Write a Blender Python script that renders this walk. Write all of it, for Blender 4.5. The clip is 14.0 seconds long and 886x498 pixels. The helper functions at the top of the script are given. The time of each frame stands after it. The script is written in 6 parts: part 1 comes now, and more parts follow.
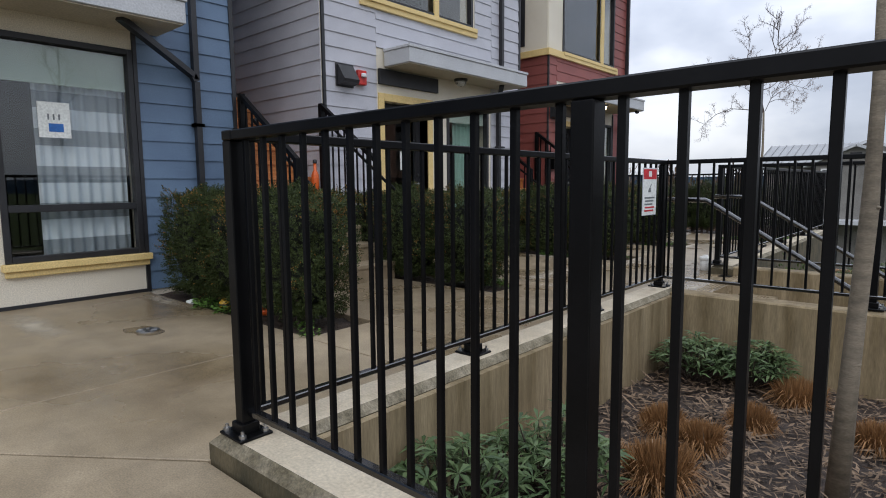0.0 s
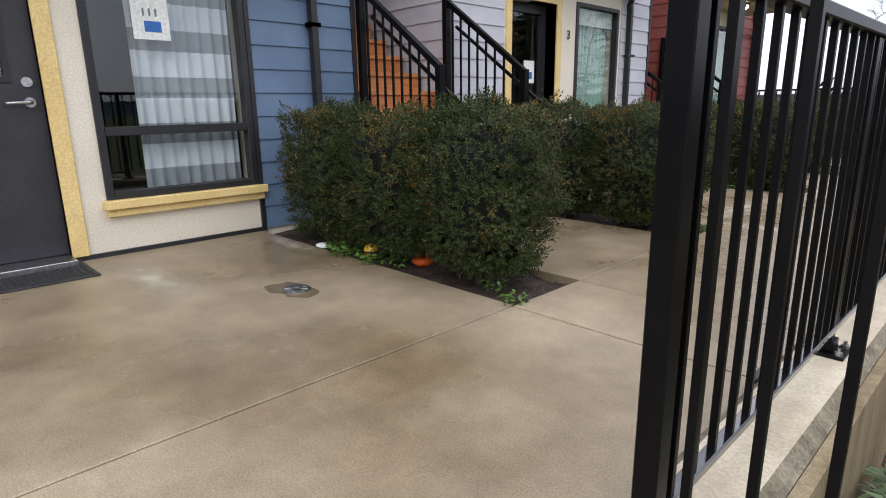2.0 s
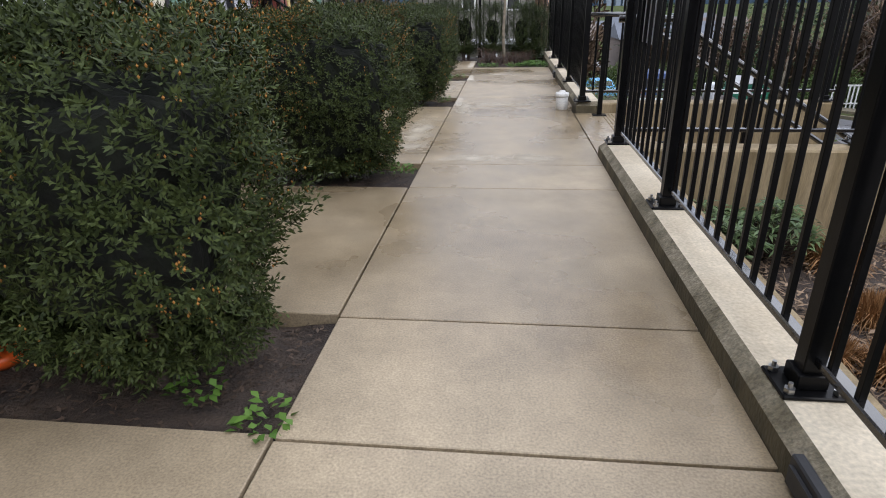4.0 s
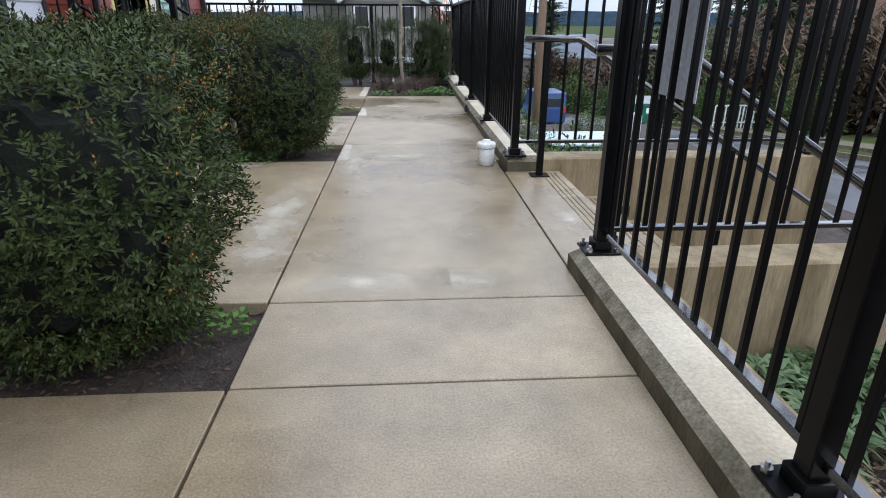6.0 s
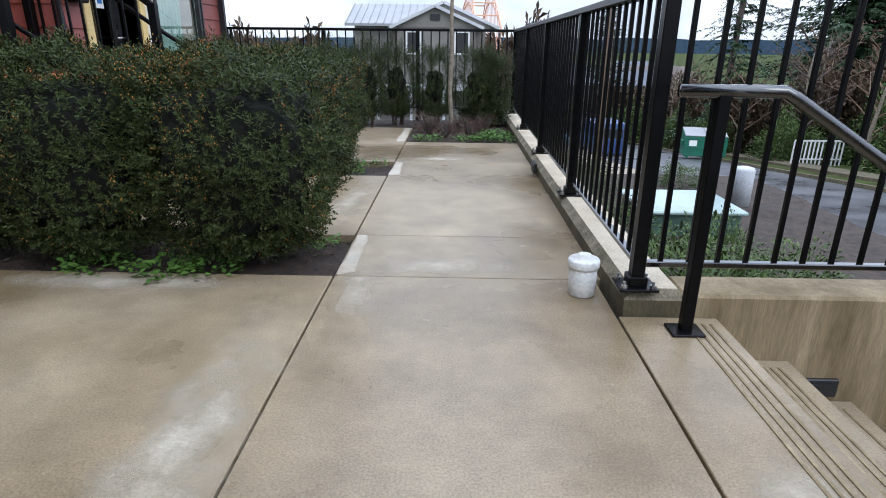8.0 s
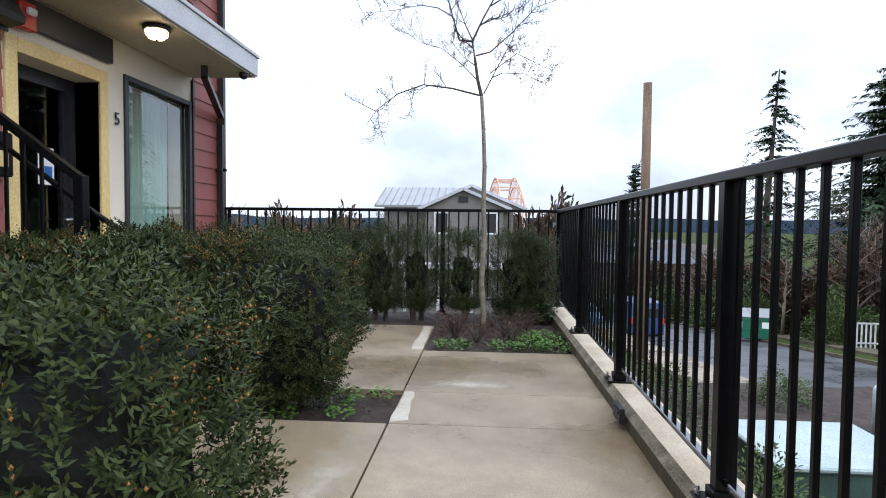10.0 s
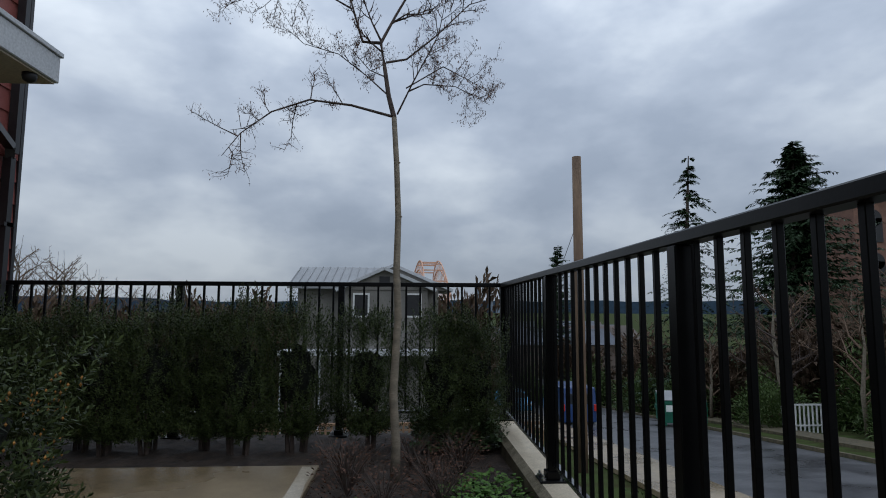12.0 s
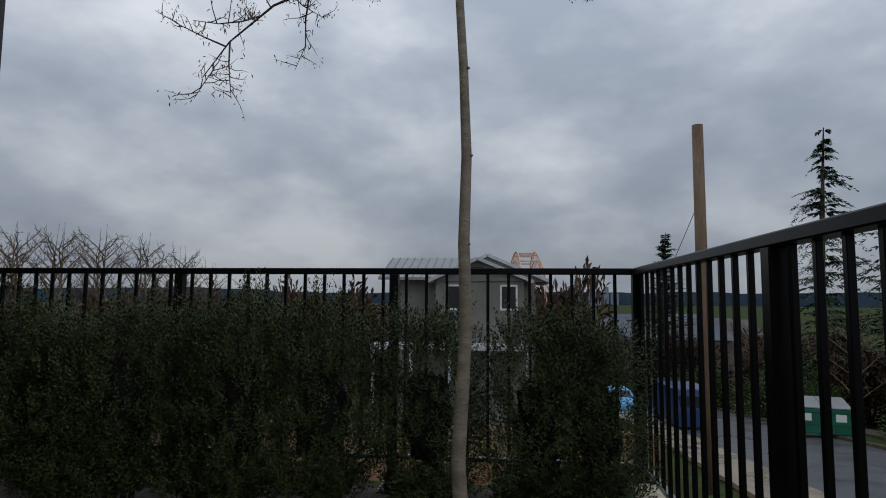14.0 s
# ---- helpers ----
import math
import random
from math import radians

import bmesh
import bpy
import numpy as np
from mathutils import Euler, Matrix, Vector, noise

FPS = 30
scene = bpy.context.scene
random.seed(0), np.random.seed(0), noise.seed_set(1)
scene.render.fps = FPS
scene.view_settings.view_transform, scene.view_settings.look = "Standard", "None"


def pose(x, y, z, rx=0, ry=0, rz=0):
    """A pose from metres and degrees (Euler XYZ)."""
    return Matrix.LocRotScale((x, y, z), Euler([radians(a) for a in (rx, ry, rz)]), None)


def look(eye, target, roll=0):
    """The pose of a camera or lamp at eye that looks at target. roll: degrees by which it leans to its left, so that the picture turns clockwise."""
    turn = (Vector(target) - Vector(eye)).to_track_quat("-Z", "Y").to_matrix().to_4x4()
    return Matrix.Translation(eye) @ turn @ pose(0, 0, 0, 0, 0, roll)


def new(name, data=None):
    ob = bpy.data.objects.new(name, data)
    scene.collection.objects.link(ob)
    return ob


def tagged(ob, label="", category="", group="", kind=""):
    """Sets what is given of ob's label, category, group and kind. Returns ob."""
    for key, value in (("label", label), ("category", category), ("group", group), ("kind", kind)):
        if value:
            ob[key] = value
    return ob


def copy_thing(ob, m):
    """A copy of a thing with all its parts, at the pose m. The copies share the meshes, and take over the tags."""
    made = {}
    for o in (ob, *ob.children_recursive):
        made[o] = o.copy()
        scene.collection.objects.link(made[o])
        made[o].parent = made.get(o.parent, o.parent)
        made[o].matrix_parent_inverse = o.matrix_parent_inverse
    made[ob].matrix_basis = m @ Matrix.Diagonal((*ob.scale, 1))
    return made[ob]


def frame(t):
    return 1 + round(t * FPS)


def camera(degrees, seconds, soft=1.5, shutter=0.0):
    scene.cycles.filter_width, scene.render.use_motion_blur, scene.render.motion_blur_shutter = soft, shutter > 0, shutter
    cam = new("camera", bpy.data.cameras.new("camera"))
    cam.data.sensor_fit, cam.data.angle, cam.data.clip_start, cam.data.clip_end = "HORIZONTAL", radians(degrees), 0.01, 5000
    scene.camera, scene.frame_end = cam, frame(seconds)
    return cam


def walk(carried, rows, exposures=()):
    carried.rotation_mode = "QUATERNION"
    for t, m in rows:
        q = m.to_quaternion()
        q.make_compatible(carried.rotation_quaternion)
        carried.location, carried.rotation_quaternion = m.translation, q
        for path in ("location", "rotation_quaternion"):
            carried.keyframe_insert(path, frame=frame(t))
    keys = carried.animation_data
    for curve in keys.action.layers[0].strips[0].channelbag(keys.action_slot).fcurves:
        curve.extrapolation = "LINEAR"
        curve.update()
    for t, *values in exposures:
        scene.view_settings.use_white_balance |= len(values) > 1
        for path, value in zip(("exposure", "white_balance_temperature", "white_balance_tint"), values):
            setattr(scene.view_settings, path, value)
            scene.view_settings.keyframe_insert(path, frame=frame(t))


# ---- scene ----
cam = camera(75.3, 14.0, soft=1.0)
PATH = [
    (0, (-0.019, 0.004, 0.997), (-1.338, 1.49, 0.776), -0.5),
    (0.5, (-0.25, 0.0, 1.01), (-1.626, 1.427, 0.747), -0.1),
    (1, (-0.573, -0.009, 1.01), (-1.993, 1.369, 0.72), -0.0),
    (1.5, (-1.023, 0.008, 0.995), (-2.46, 1.347, 0.621), -0.1),
    (2, (-1.475, 0.068, 0.966), (-2.87, 1.417, 0.482), -0.8),
    (2.5, (-1.87, 0.217, 0.921), (-3.136, 1.656, 0.351), -0.5),
    (3, (-2.246, 0.462, 0.925), (-3.264, 2.044, 0.248), -0.5),
    (3.5, (-2.509, 0.784, 0.945), (-3.153, 2.52, 0.187), -0.7),
    (4, (-2.63, 1.132, 0.962), (-2.837, 2.959, 0.176), -1.1),
    (4.2, (-2.663, 1.237, 0.967), (-2.693, 3.081, 0.195), -0.8),
    (6.3, (-2.67, 3.198, 0.945), (-2.546, 5.052, 0.204), 0.3),
    (6.5, (-2.678, 3.402, 0.939), (-2.634, 5.256, 0.191), 0.3),
    (7, (-2.667, 3.863, 0.94), (-2.64, 5.726, 0.213), 0.5),
    (7.2, (-2.651, 4.035, 0.949), (-2.594, 5.905, 0.243), 0.7),
    (9.3, (-2.634, 5.625, 0.995), (-2.87, 7.533, 0.445), 0.6),
    (9.5, (-2.652, 5.807, 1.001), (-2.872, 7.752, 0.592), 0.6),
    (10, (-2.701, 6.274, 1.007), (-2.842, 8.267, 0.923), 0.6),
    (10.5, (-2.727, 6.765, 0.997), (-2.791, 8.763, 1.056), 0.5),
    (11, (-2.738, 7.249, 0.965), (-2.755, 9.246, 1.068), 0.5),
    (11.5, (-2.696, 7.715, 0.994), (-2.653, 9.707, 1.165), 0.3),
    (12, (-2.63, 8.177, 0.984), (-2.512, 10.163, 1.189), 0.2),
    (12.5, (-2.589, 8.621, 1.005), (-2.446, 10.603, 1.234), 0.1),
    (13, (-2.535, 9.037, 1.007), (-2.421, 11.02, 1.24), 0.1),
    (13.5, (-2.507, 9.421, 1.008), (-2.488, 11.409, 1.223), 0.2),
    (14, (-2.554, 9.695, 1.019), (-2.769, 11.676, 1.193), 0.4),
]
EXPOSURES = [(0.0, -0.3, 6500, 12), (1.0, 0.02, 6600, 14), (2.0, 0.25, 6700, 15), (3.0, 0.15, 6700, 15), (4.0, 0.27, 6600, 14), (6.5, 0.38, 6000, 11), (7.2, 0.36, 6000, 11), (9.5, 0.42, 6100, 12), (10.0, 0.3, 6200, 12), (10.5, -0.3, 6300, 12), (11.0, -0.75, 6100, 8), (12.5, -1.25, 6100, 8), (14.0, -1.4, 6400, 9)]
walk(cam, [(t, look(eye, target, roll)) for t, eye, target, roll in PATH], EXPOSURES)


# ---- sky and light ----
def overcast():
    w = bpy.data.worlds.new("overcast_sky")
    scene.world = w
    w.use_nodes = True
    n, l = w.node_tree.nodes, w.node_tree.links
    n.clear()
    out, bg = n.new("ShaderNodeOutputWorld"), n.new("ShaderNodeBackground")
    sky = n.new("ShaderNodeTexSky")
    sky.sky_type, sky.sun_disc = "NISHITA", False
    sky.sun_elevation, sky.sun_rotation = radians(38), radians(200)
    co = n.new("ShaderNodeTexCoord")
    mp = n.new("ShaderNodeMapping")
    mp.inputs["Scale"].default_value = (1.0, 1.0, 1.9)
    big, small = n.new("ShaderNodeTexNoise"), n.new("ShaderNodeTexNoise")
    big.inputs["Scale"].default_value, big.inputs["Detail"].default_value, big.inputs["Roughness"].default_value = 3.0, 6, 0.5
    small.inputs["Scale"].default_value, small.inputs["Detail"].default_value = 9.0, 3
    mix = n.new("ShaderNodeMath")
    mix.operation = "MULTIPLY_ADD"
    mix.inputs[1].default_value = 0.22
    ramp = n.new("ShaderNodeValToRGB")
    e = ramp.color_ramp.elements
    e[0].position, e[0].color = 0.48, (0.42, 0.47, 0.56, 1)
    e[1].position, e[1].color = 0.8, (0.84, 0.88, 0.93, 1)
    mid = e.new(0.60)
    mid.color = (0.53, 0.58, 0.67, 1)
    both = n.new("ShaderNodeMix")
    both.data_type = "RGBA"
    both.inputs[0].default_value = 0.93
    dim = n.new("ShaderNodeMix")
    dim.data_type, dim.blend_type = "RGBA", "MULTIPLY"
    dim.inputs[0].default_value = 1.0
    dim.inputs[7].default_value = (0.1, 0.1, 0.1, 1)
    l.new(co.outputs["Generated"], mp.inputs["Vector"])
    l.new(mp.outputs[0], big.inputs["Vector"]), l.new(mp.outputs[0], small.inputs["Vector"])
    l.new(small.outputs[0], mix.inputs[0]), l.new(big.outputs[0], mix.inputs[2])
    l.new(mix.outputs[0], ramp.inputs[0])
    l.new(sky.outputs[0], dim.inputs[6])
    l.new(dim.outputs[2], both.inputs[6]), l.new(ramp.outputs[0], both.inputs[7])
    # an overcast sky is about three times as bright overhead as at the horizon
    sep, grow = n.new("ShaderNodeSeparateXYZ"), n.new("ShaderNodeMapRange")
    grow.inputs[1].default_value, grow.inputs[2].default_value = 0.0, 0.9
    grow.inputs[3].default_value, grow.inputs[4].default_value = 1.0, 3.0
    lit = n.new("ShaderNodeVectorMath")
    lit.operation = "SCALE"
    l.new(co.outputs["Generated"], sep.inputs[0]), l.new(sep.outputs["Z"], grow.inputs[0])
    l.new(both.outputs[2], lit.inputs[0]), l.new(grow.outputs[0], lit.inputs["Scale"])
    l.new(lit.outputs[0], bg.inputs["Color"])
    bg.inputs["Strength"].default_value = SKY_STRENGTH
    l.new(bg.outputs[0], out.inputs["Surface"])


SKY_STRENGTH = 1.22
overcast()
sun = new("sun", bpy.data.lights.new("sun", "SUN"))
sun.data.energy, sun.data.angle, sun.data.color = 0.55, radians(25), (1.0, 0.96, 0.9)
sun.matrix_world = look((20, -18, 24), (0, 4, 0))


# ---- materials ----
def paint(name, base, other=None, rough=0.6, metal=0.0, scale=6.0, fine=60.0, bump=0.1, stretch=(1, 1, 1), each=0.0, mid=0.0, rough2=None, low=0.35, high=0.65, spec=0.5, speck=0.19):
    """base and other mixed by a coarse noise, a fine grain on top, relief, and a shade of its own for each piece."""
    m = bpy.data.materials.new(name)
    m.use_nodes = True
    n, l = m.node_tree.nodes, m.node_tree.links
    b = n["Principled BSDF"]
    other = other or tuple(c * 0.72 for c in base)
    co, mp = n.new("ShaderNodeTexCoord"), n.new("ShaderNodeMapping")
    mp.inputs["Scale"].default_value = stretch
    geo = n.new("ShaderNodeNewGeometry")
    l.new(geo.outputs["Position"], mp.inputs["Vector"])
    a, f = n.new("ShaderNodeTexNoise"), n.new("ShaderNodeTexNoise")
    a.inputs["Scale"].default_value, a.inputs["Detail"].default_value = scale, 6
    f.inputs["Scale"].default_value, f.inputs["Detail"].default_value = fine, 3
    l.new(mp.outputs[0], a.inputs["Vector"]), l.new(mp.outputs[0], f.inputs["Vector"])
    ramp = n.new("ShaderNodeValToRGB")
    ramp.color_ramp.elements[0].position, ramp.color_ramp.elements[1].position = low, high
    ramp.color_ramp.elements[0].color, ramp.color_ramp.elements[1].color = (*other, 1), (*base, 1)
    l.new(a.outputs[0], ramp.inputs[0])
    grain = n.new("ShaderNodeMapRange")
    grain.inputs[1].default_value, grain.inputs[2].default_value = 0.25, 0.75
    grain.inputs[3].default_value, grain.inputs[4].default_value = 1 - speck, 1 + speck
    l.new(f.outputs[0], grain.inputs[0])
    tone = grain.outputs[0]
    if mid:
        bl, br, bt_ = n.new("ShaderNodeTexNoise"), n.new("ShaderNodeMapRange"), n.new("ShaderNodeMath")
        bl.inputs["Scale"].default_value, bl.inputs["Detail"].default_value, bl.inputs["Roughness"].default_value = scale * 5, 8, 0.7
        br.inputs[1].default_value, br.inputs[2].default_value, br.inputs[3].default_value, br.inputs[4].default_value = 0.3, 0.7, 1 - mid, 1 + mid
        bt_.operation = "MULTIPLY"
        l.new(mp.outputs[0], bl.inputs["Vector"]), l.new(bl.outputs[0], br.inputs[0])
        l.new(tone, bt_.inputs[0]), l.new(br.outputs[0], bt_.inputs[1])
        tone = bt_.outputs[0]
    if each:
        info, r = n.new("ShaderNodeObjectInfo"), n.new("ShaderNodeMapRange")
        r.inputs[3].default_value, r.inputs[4].default_value = 1 - each, 1 + each
        l.new(info.outputs["Random"], r.inputs[0])
        t = n.new("ShaderNodeMath")
        t.operation = "MULTIPLY"
        l.new(tone, t.inputs[0]), l.new(r.outputs[0], t.inputs[1])
        tone = t.outputs[0]
    mul = n.new("ShaderNodeVectorMath")
    mul.operation = "SCALE"
    l.new(ramp.outputs[0], mul.inputs[0]), l.new(tone, mul.inputs["Scale"])
    l.new(mul.outputs[0], b.inputs["Base Color"])
    if rough2 is None:
        b.inputs["Roughness"].default_value = rough
    else:
        rr = n.new("ShaderNodeMapRange")
        rr.inputs[1].default_value, rr.inputs[2].default_value = low, high
        rr.inputs[3].default_value, rr.inputs[4].default_value = rough2, rough
        l.new(a.outputs[0], rr.inputs[0]), l.new(rr.outputs[0], b.inputs["Roughness"])
    b.inputs["Metallic"].default_value = metal
    b.inputs["Specular IOR Level"].default_value = spec
    if bump:
        bp = n.new("ShaderNodeBump")
        bp.inputs["Strength"].default_value, bp.inputs["Distance"].default_value = bump, 0.01
        l.new(f.outputs[0], bp.inputs["Height"]), l.new(bp.outputs[0], b.inputs["Normal"])
    return m


def leafy(name, a, b_, scale=9.0, rough=0.55, rnd=0.5, amp=0.55, gloss=0.22):
    """Foliage: each leaf its own shade between two greens."""
    m = bpy.data.materials.new(name)
    m.use_nodes = True
    n, l = m.node_tree.nodes, m.node_tree.links
    b = n["Principled BSDF"]
    geo, ramp = n.new("ShaderNodeNewGeometry"), n.new("ShaderNodeValToRGB")
    ramp.color_ramp.elements[0].color, ramp.color_ramp.elements[1].color = (*a, 1), (*b_, 1)
    no = n.new("ShaderNodeTexNoise")
    no.inputs["Scale"].default_value = scale
    l.new(geo.outputs["Position"], no.inputs["Vector"])
    mx = n.new("ShaderNodeMath")
    mx.operation = "MULTIPLY_ADD"
    mx.inputs[1].default_value, mx.inputs[2].default_value = rnd, (0.5 - amp) / 2 - (rnd - 0.5) / 2 if rnd < 0.5 else 0.0
    sm = n.new("ShaderNodeMath")
    sm.operation = "MULTIPLY_ADD"
    sm.inputs[1].default_value = amp
    l.new(geo.outputs["Random Per Island"], mx.inputs[0])
    l.new(no.outputs[0], sm.inputs[0]), l.new(mx.outputs[0], sm.inputs[2])
    l.new(sm.outputs[0], ramp.inputs[0])
    l.new(ramp.outputs[0], b.inputs["Base Color"])
    b.inputs["Roughness"].default_value = rough
    b.inputs["Specular IOR Level"].default_value = gloss
    return m


def glass(name, tint=(0.9, 0.95, 0.95), rough=0.01):
    m = bpy.data.materials.new(name)
    m.use_nodes = True
    b = m.node_tree.nodes["Principled BSDF"]
    b.inputs["Base Color"].default_value = (*tint, 1)
    b.inputs["Transmission Weight"].default_value = 1.0
    b.inputs["Roughness"].default_value, b.inputs["IOR"].default_value = rough, 1.55
    b.inputs["Specular IOR Level"].default_value = 0.8
    return m


def lamp_glow(name, colour, strength):
    m = bpy.data.materials.new(name)
    m.use_nodes = True
    b = m.node_tree.nodes["Principled BSDF"]
    b.inputs["Base Color"].default_value = (*colour, 1)
    b.inputs["Emission Color"].default_value, b.inputs["Emission Strength"].default_value = (*colour, 1), strength
    return m


CONCRETE = paint("wet_concrete", (0.33, 0.263, 0.175), (0.19, 0.14, 0.08), rough=0.5, rough2=0.16, scale=0.8, fine=150, bump=0.16, each=0.1, mid=0.24, low=0.36, high=0.64, speck=0.3)
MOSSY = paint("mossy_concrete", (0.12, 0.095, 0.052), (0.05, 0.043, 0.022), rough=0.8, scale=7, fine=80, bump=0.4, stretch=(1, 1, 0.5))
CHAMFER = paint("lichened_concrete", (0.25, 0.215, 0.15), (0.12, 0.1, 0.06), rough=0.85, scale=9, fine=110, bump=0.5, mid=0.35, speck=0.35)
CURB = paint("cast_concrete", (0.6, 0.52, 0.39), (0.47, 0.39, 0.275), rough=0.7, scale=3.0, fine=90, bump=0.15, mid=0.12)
PLANTER = paint("stained_concrete", (0.31, 0.24, 0.14), (0.16, 0.115, 0.055), rough=0.8, scale=2.2, fine=60, bump=0.2, stretch=(3, 3, 0.35), mid=0.25)
BLACK = paint("black_powder_coat", (0.003, 0.003, 0.0033), (0.005, 0.005, 0.0055), rough=0.32, scale=8, fine=120, bump=0.02, spec=0.14)
WET_BLACK = paint("rain_wet_black_steel", (0.004, 0.004, 0.0045), (0.006, 0.006, 0.0065), rough=0.16, scale=8, fine=120, bump=0.02, spec=1.0)
WET_BLACK.node_tree.nodes["Principled BSDF"].inputs["Coat Weight"].default_value = 0.6
WET_BLACK.node_tree.nodes["Principled BSDF"].inputs["Coat Roughness"].default_value = 0.08
STEEL = paint("galvanised_steel", (0.5, 0.5, 0.5), rough=0.35, metal=1.0, scale=30, bump=0.05)
SOIL = paint("dark_mulch", (0.055, 0.037, 0.026), (0.022, 0.015, 0.011), rough=0.85, scale=14, fine=110, bump=0.9)
BLUE = paint("blue_siding", (0.115, 0.18, 0.27), (0.095, 0.15, 0.235), rough=0.55, scale=3, fine=140, bump=0.06, each=0.05)
GREY = paint("pale_grey_siding", (0.5, 0.5, 0.535), (0.44, 0.44, 0.475), rough=0.55, scale=3, fine=140, bump=0.06, each=0.04)
RED = paint("red_siding", (0.27, 0.075, 0.06), (0.22, 0.06, 0.05), rough=0.55, scale=3, fine=140, bump=0.06, each=0.06)
CREAM = paint("cream_panel", (0.73, 0.67, 0.55), (0.67, 0.61, 0.49), rough=0.6, scale=2, fine=100, bump=0.05)
YELLOW = paint("yellow_trim", (0.75, 0.56, 0.24), (0.68, 0.5, 0.2), rough=0.5, scale=4, fine=80, bump=0.05)
TRIM_DARK = paint("dark_bronze_trim", (0.018, 0.018, 0.02), rough=0.45, scale=6, bump=0.04)
DOOR_DARK = paint("charcoal_door_paint", (0.022, 0.022, 0.026), (0.03, 0.03, 0.034), rough=0.42, scale=5, bump=0.04)
WHITE_METAL = paint("pale_grey_flashing", (0.5, 0.51, 0.52), (0.44, 0.45, 0.46), rough=0.4, scale=3, bump=0.04)
SOFFIT = paint("beige_soffit", (0.5, 0.45, 0.34), (0.45, 0.4, 0.3), rough=0.6, scale=3, bump=0.04)
CEDAR = paint("orange_cedar", (0.5, 0.2, 0.06), (0.38, 0.13, 0.035), rough=0.55, scale=5, fine=40, bump=0.15, stretch=(1, 1, 8), each=0.1)
PANE = glass("window_pane")
# the unlit look of the rooms is put into this dark wall colour
ROOM = paint("room_painted_dim", (0.06, 0.055, 0.05), rough=0.8, scale=2, bump=0)
NEEDLE = leafy("yew_needles", (0.002, 0.006, 0.0025), (0.08, 0.104, 0.033), 7.0, 0.48, 0.65, 0.35, 0.12)
BUD = leafy("ochre_buds", (0.2, 0.085, 0.02), (0.42, 0.2, 0.045))
# near-black: the shade deep in the yews is put into this colour
CORE = paint("painted_inner_shade", (0.008, 0.011, 0.005), (0.004, 0.005, 0.003), rough=1.0, scale=20, bump=0.5)
BARK = paint("grey_bark", (0.24, 0.2, 0.145), (0.15, 0.125, 0.09), rough=0.8, scale=9, fine=60, bump=0.4, stretch=(1, 1, 3))
TWIG = paint("twig_bark", (0.085, 0.06, 0.048), (0.05, 0.036, 0.03), rough=0.8, scale=20, bump=0.2)
GRASS = paint("rough_grass", (0.055, 0.08, 0.025), (0.04, 0.04, 0.018), rough=0.95, scale=1.2, fine=30, bump=0.6, spec=0.03)
ASPHALT = paint("wet_asphalt", (0.075, 0.075, 0.08), (0.045, 0.045, 0.05), rough=0.5, rough2=0.25, scale=0.6, fine=60, bump=0.2)


# ---- building blocks ----
def box(bm, x0, x1, y0, y1, z0, z1, bevel=0.0):
    m = Matrix.Translation(((x0 + x1) / 2, (y0 + y1) / 2, (z0 + z1) / 2)) @ Matrix.Diagonal((abs(x1 - x0), abs(y1 - y0), abs(z1 - z0), 1))
    r = bmesh.ops.create_cube(bm, size=1, matrix=m)
    if bevel:
        es = list({e for v in r["verts"] for e in v.link_edges})
        bmesh.ops.bevel(bm, geom=es, offset=bevel, segments=1, affect="EDGES")
    return bm


def boxes(*rows, bevel=0.0):
    bm = bmesh.new()
    for r in rows:
        box(bm, *r, bevel=bevel)
    return bm


def tube(bm, pts, radii, sides=8, cap=True):
    """A tapered round bar through points."""
    pts = [Vector(p) for p in pts]
    if not hasattr(radii, "__len__"):
        radii = [radii] * len(pts)
    rings = []
    for i, p in enumerate(pts):
        d = (pts[min(i + 1, len(pts) - 1)] - pts[max(i - 1, 0)]).normalized()
        q = d.to_track_quat("Z", "Y")
        rings.append([bm.verts.new(p + q @ Vector((radii[i] * math.cos(2 * math.pi * k / sides), radii[i] * math.sin(2 * math.pi * k / sides), 0))) for k in range(sides)])
    for a, b in zip(rings, rings[1:]):
        for k in range(sides):
            bm.faces.new((a[k], a[(k + 1) % sides], b[(k + 1) % sides], b[k]))
    if cap and sides > 2:
        bm.faces.new(rings[0][::-1]), bm.faces.new(rings[-1])
    return bm


def beam(bm, a, b, w, h):
    """A square bar from a to b, w across and h deep."""
    a, b = Vector(a), Vector(b)
    q = (b - a).to_track_quat("Z", "Y").to_matrix().to_4x4()
    bmesh.ops.create_cube(bm, size=1, matrix=Matrix.Translation((a + b) / 2) @ q @ Matrix.Diagonal((w, h, (b - a).length, 1)))
    return bm


def lathe(bm, profile, sides=20, at=(0, 0, 0)):
    rings = [[bm.verts.new((at[0] + r * math.cos(2 * math.pi * k / sides), at[1] + r * math.sin(2 * math.pi * k / sides), at[2] + z)) for k in range(sides)] for r, z in profile]
    for a, b in zip(rings, rings[1:]):
        for k in range(sides):
            bm.faces.new((a[k], a[(k + 1) % sides], b[(k + 1) % sides], b[k]))
    bm.faces.new(rings[0][::-1]), bm.faces.new(rings[-1])
    return bm


def mesh_of(name, bm, material, smooth=False):
    me = bpy.data.meshes.new(name)
    bmesh.ops.recalc_face_normals(bm, faces=bm.faces)
    bm.to_mesh(me)
    bm.free()
    me.materials.append(material)
    if smooth:
        me.polygons.foreach_set("use_smooth", [True] * len(me.polygons))
    return me


def part(name, bm, material, parent=None, label="", smooth=False):
    ob = new(name, mesh_of(name, bm, material, smooth))
    ob.parent = parent
    return tagged(ob, label)


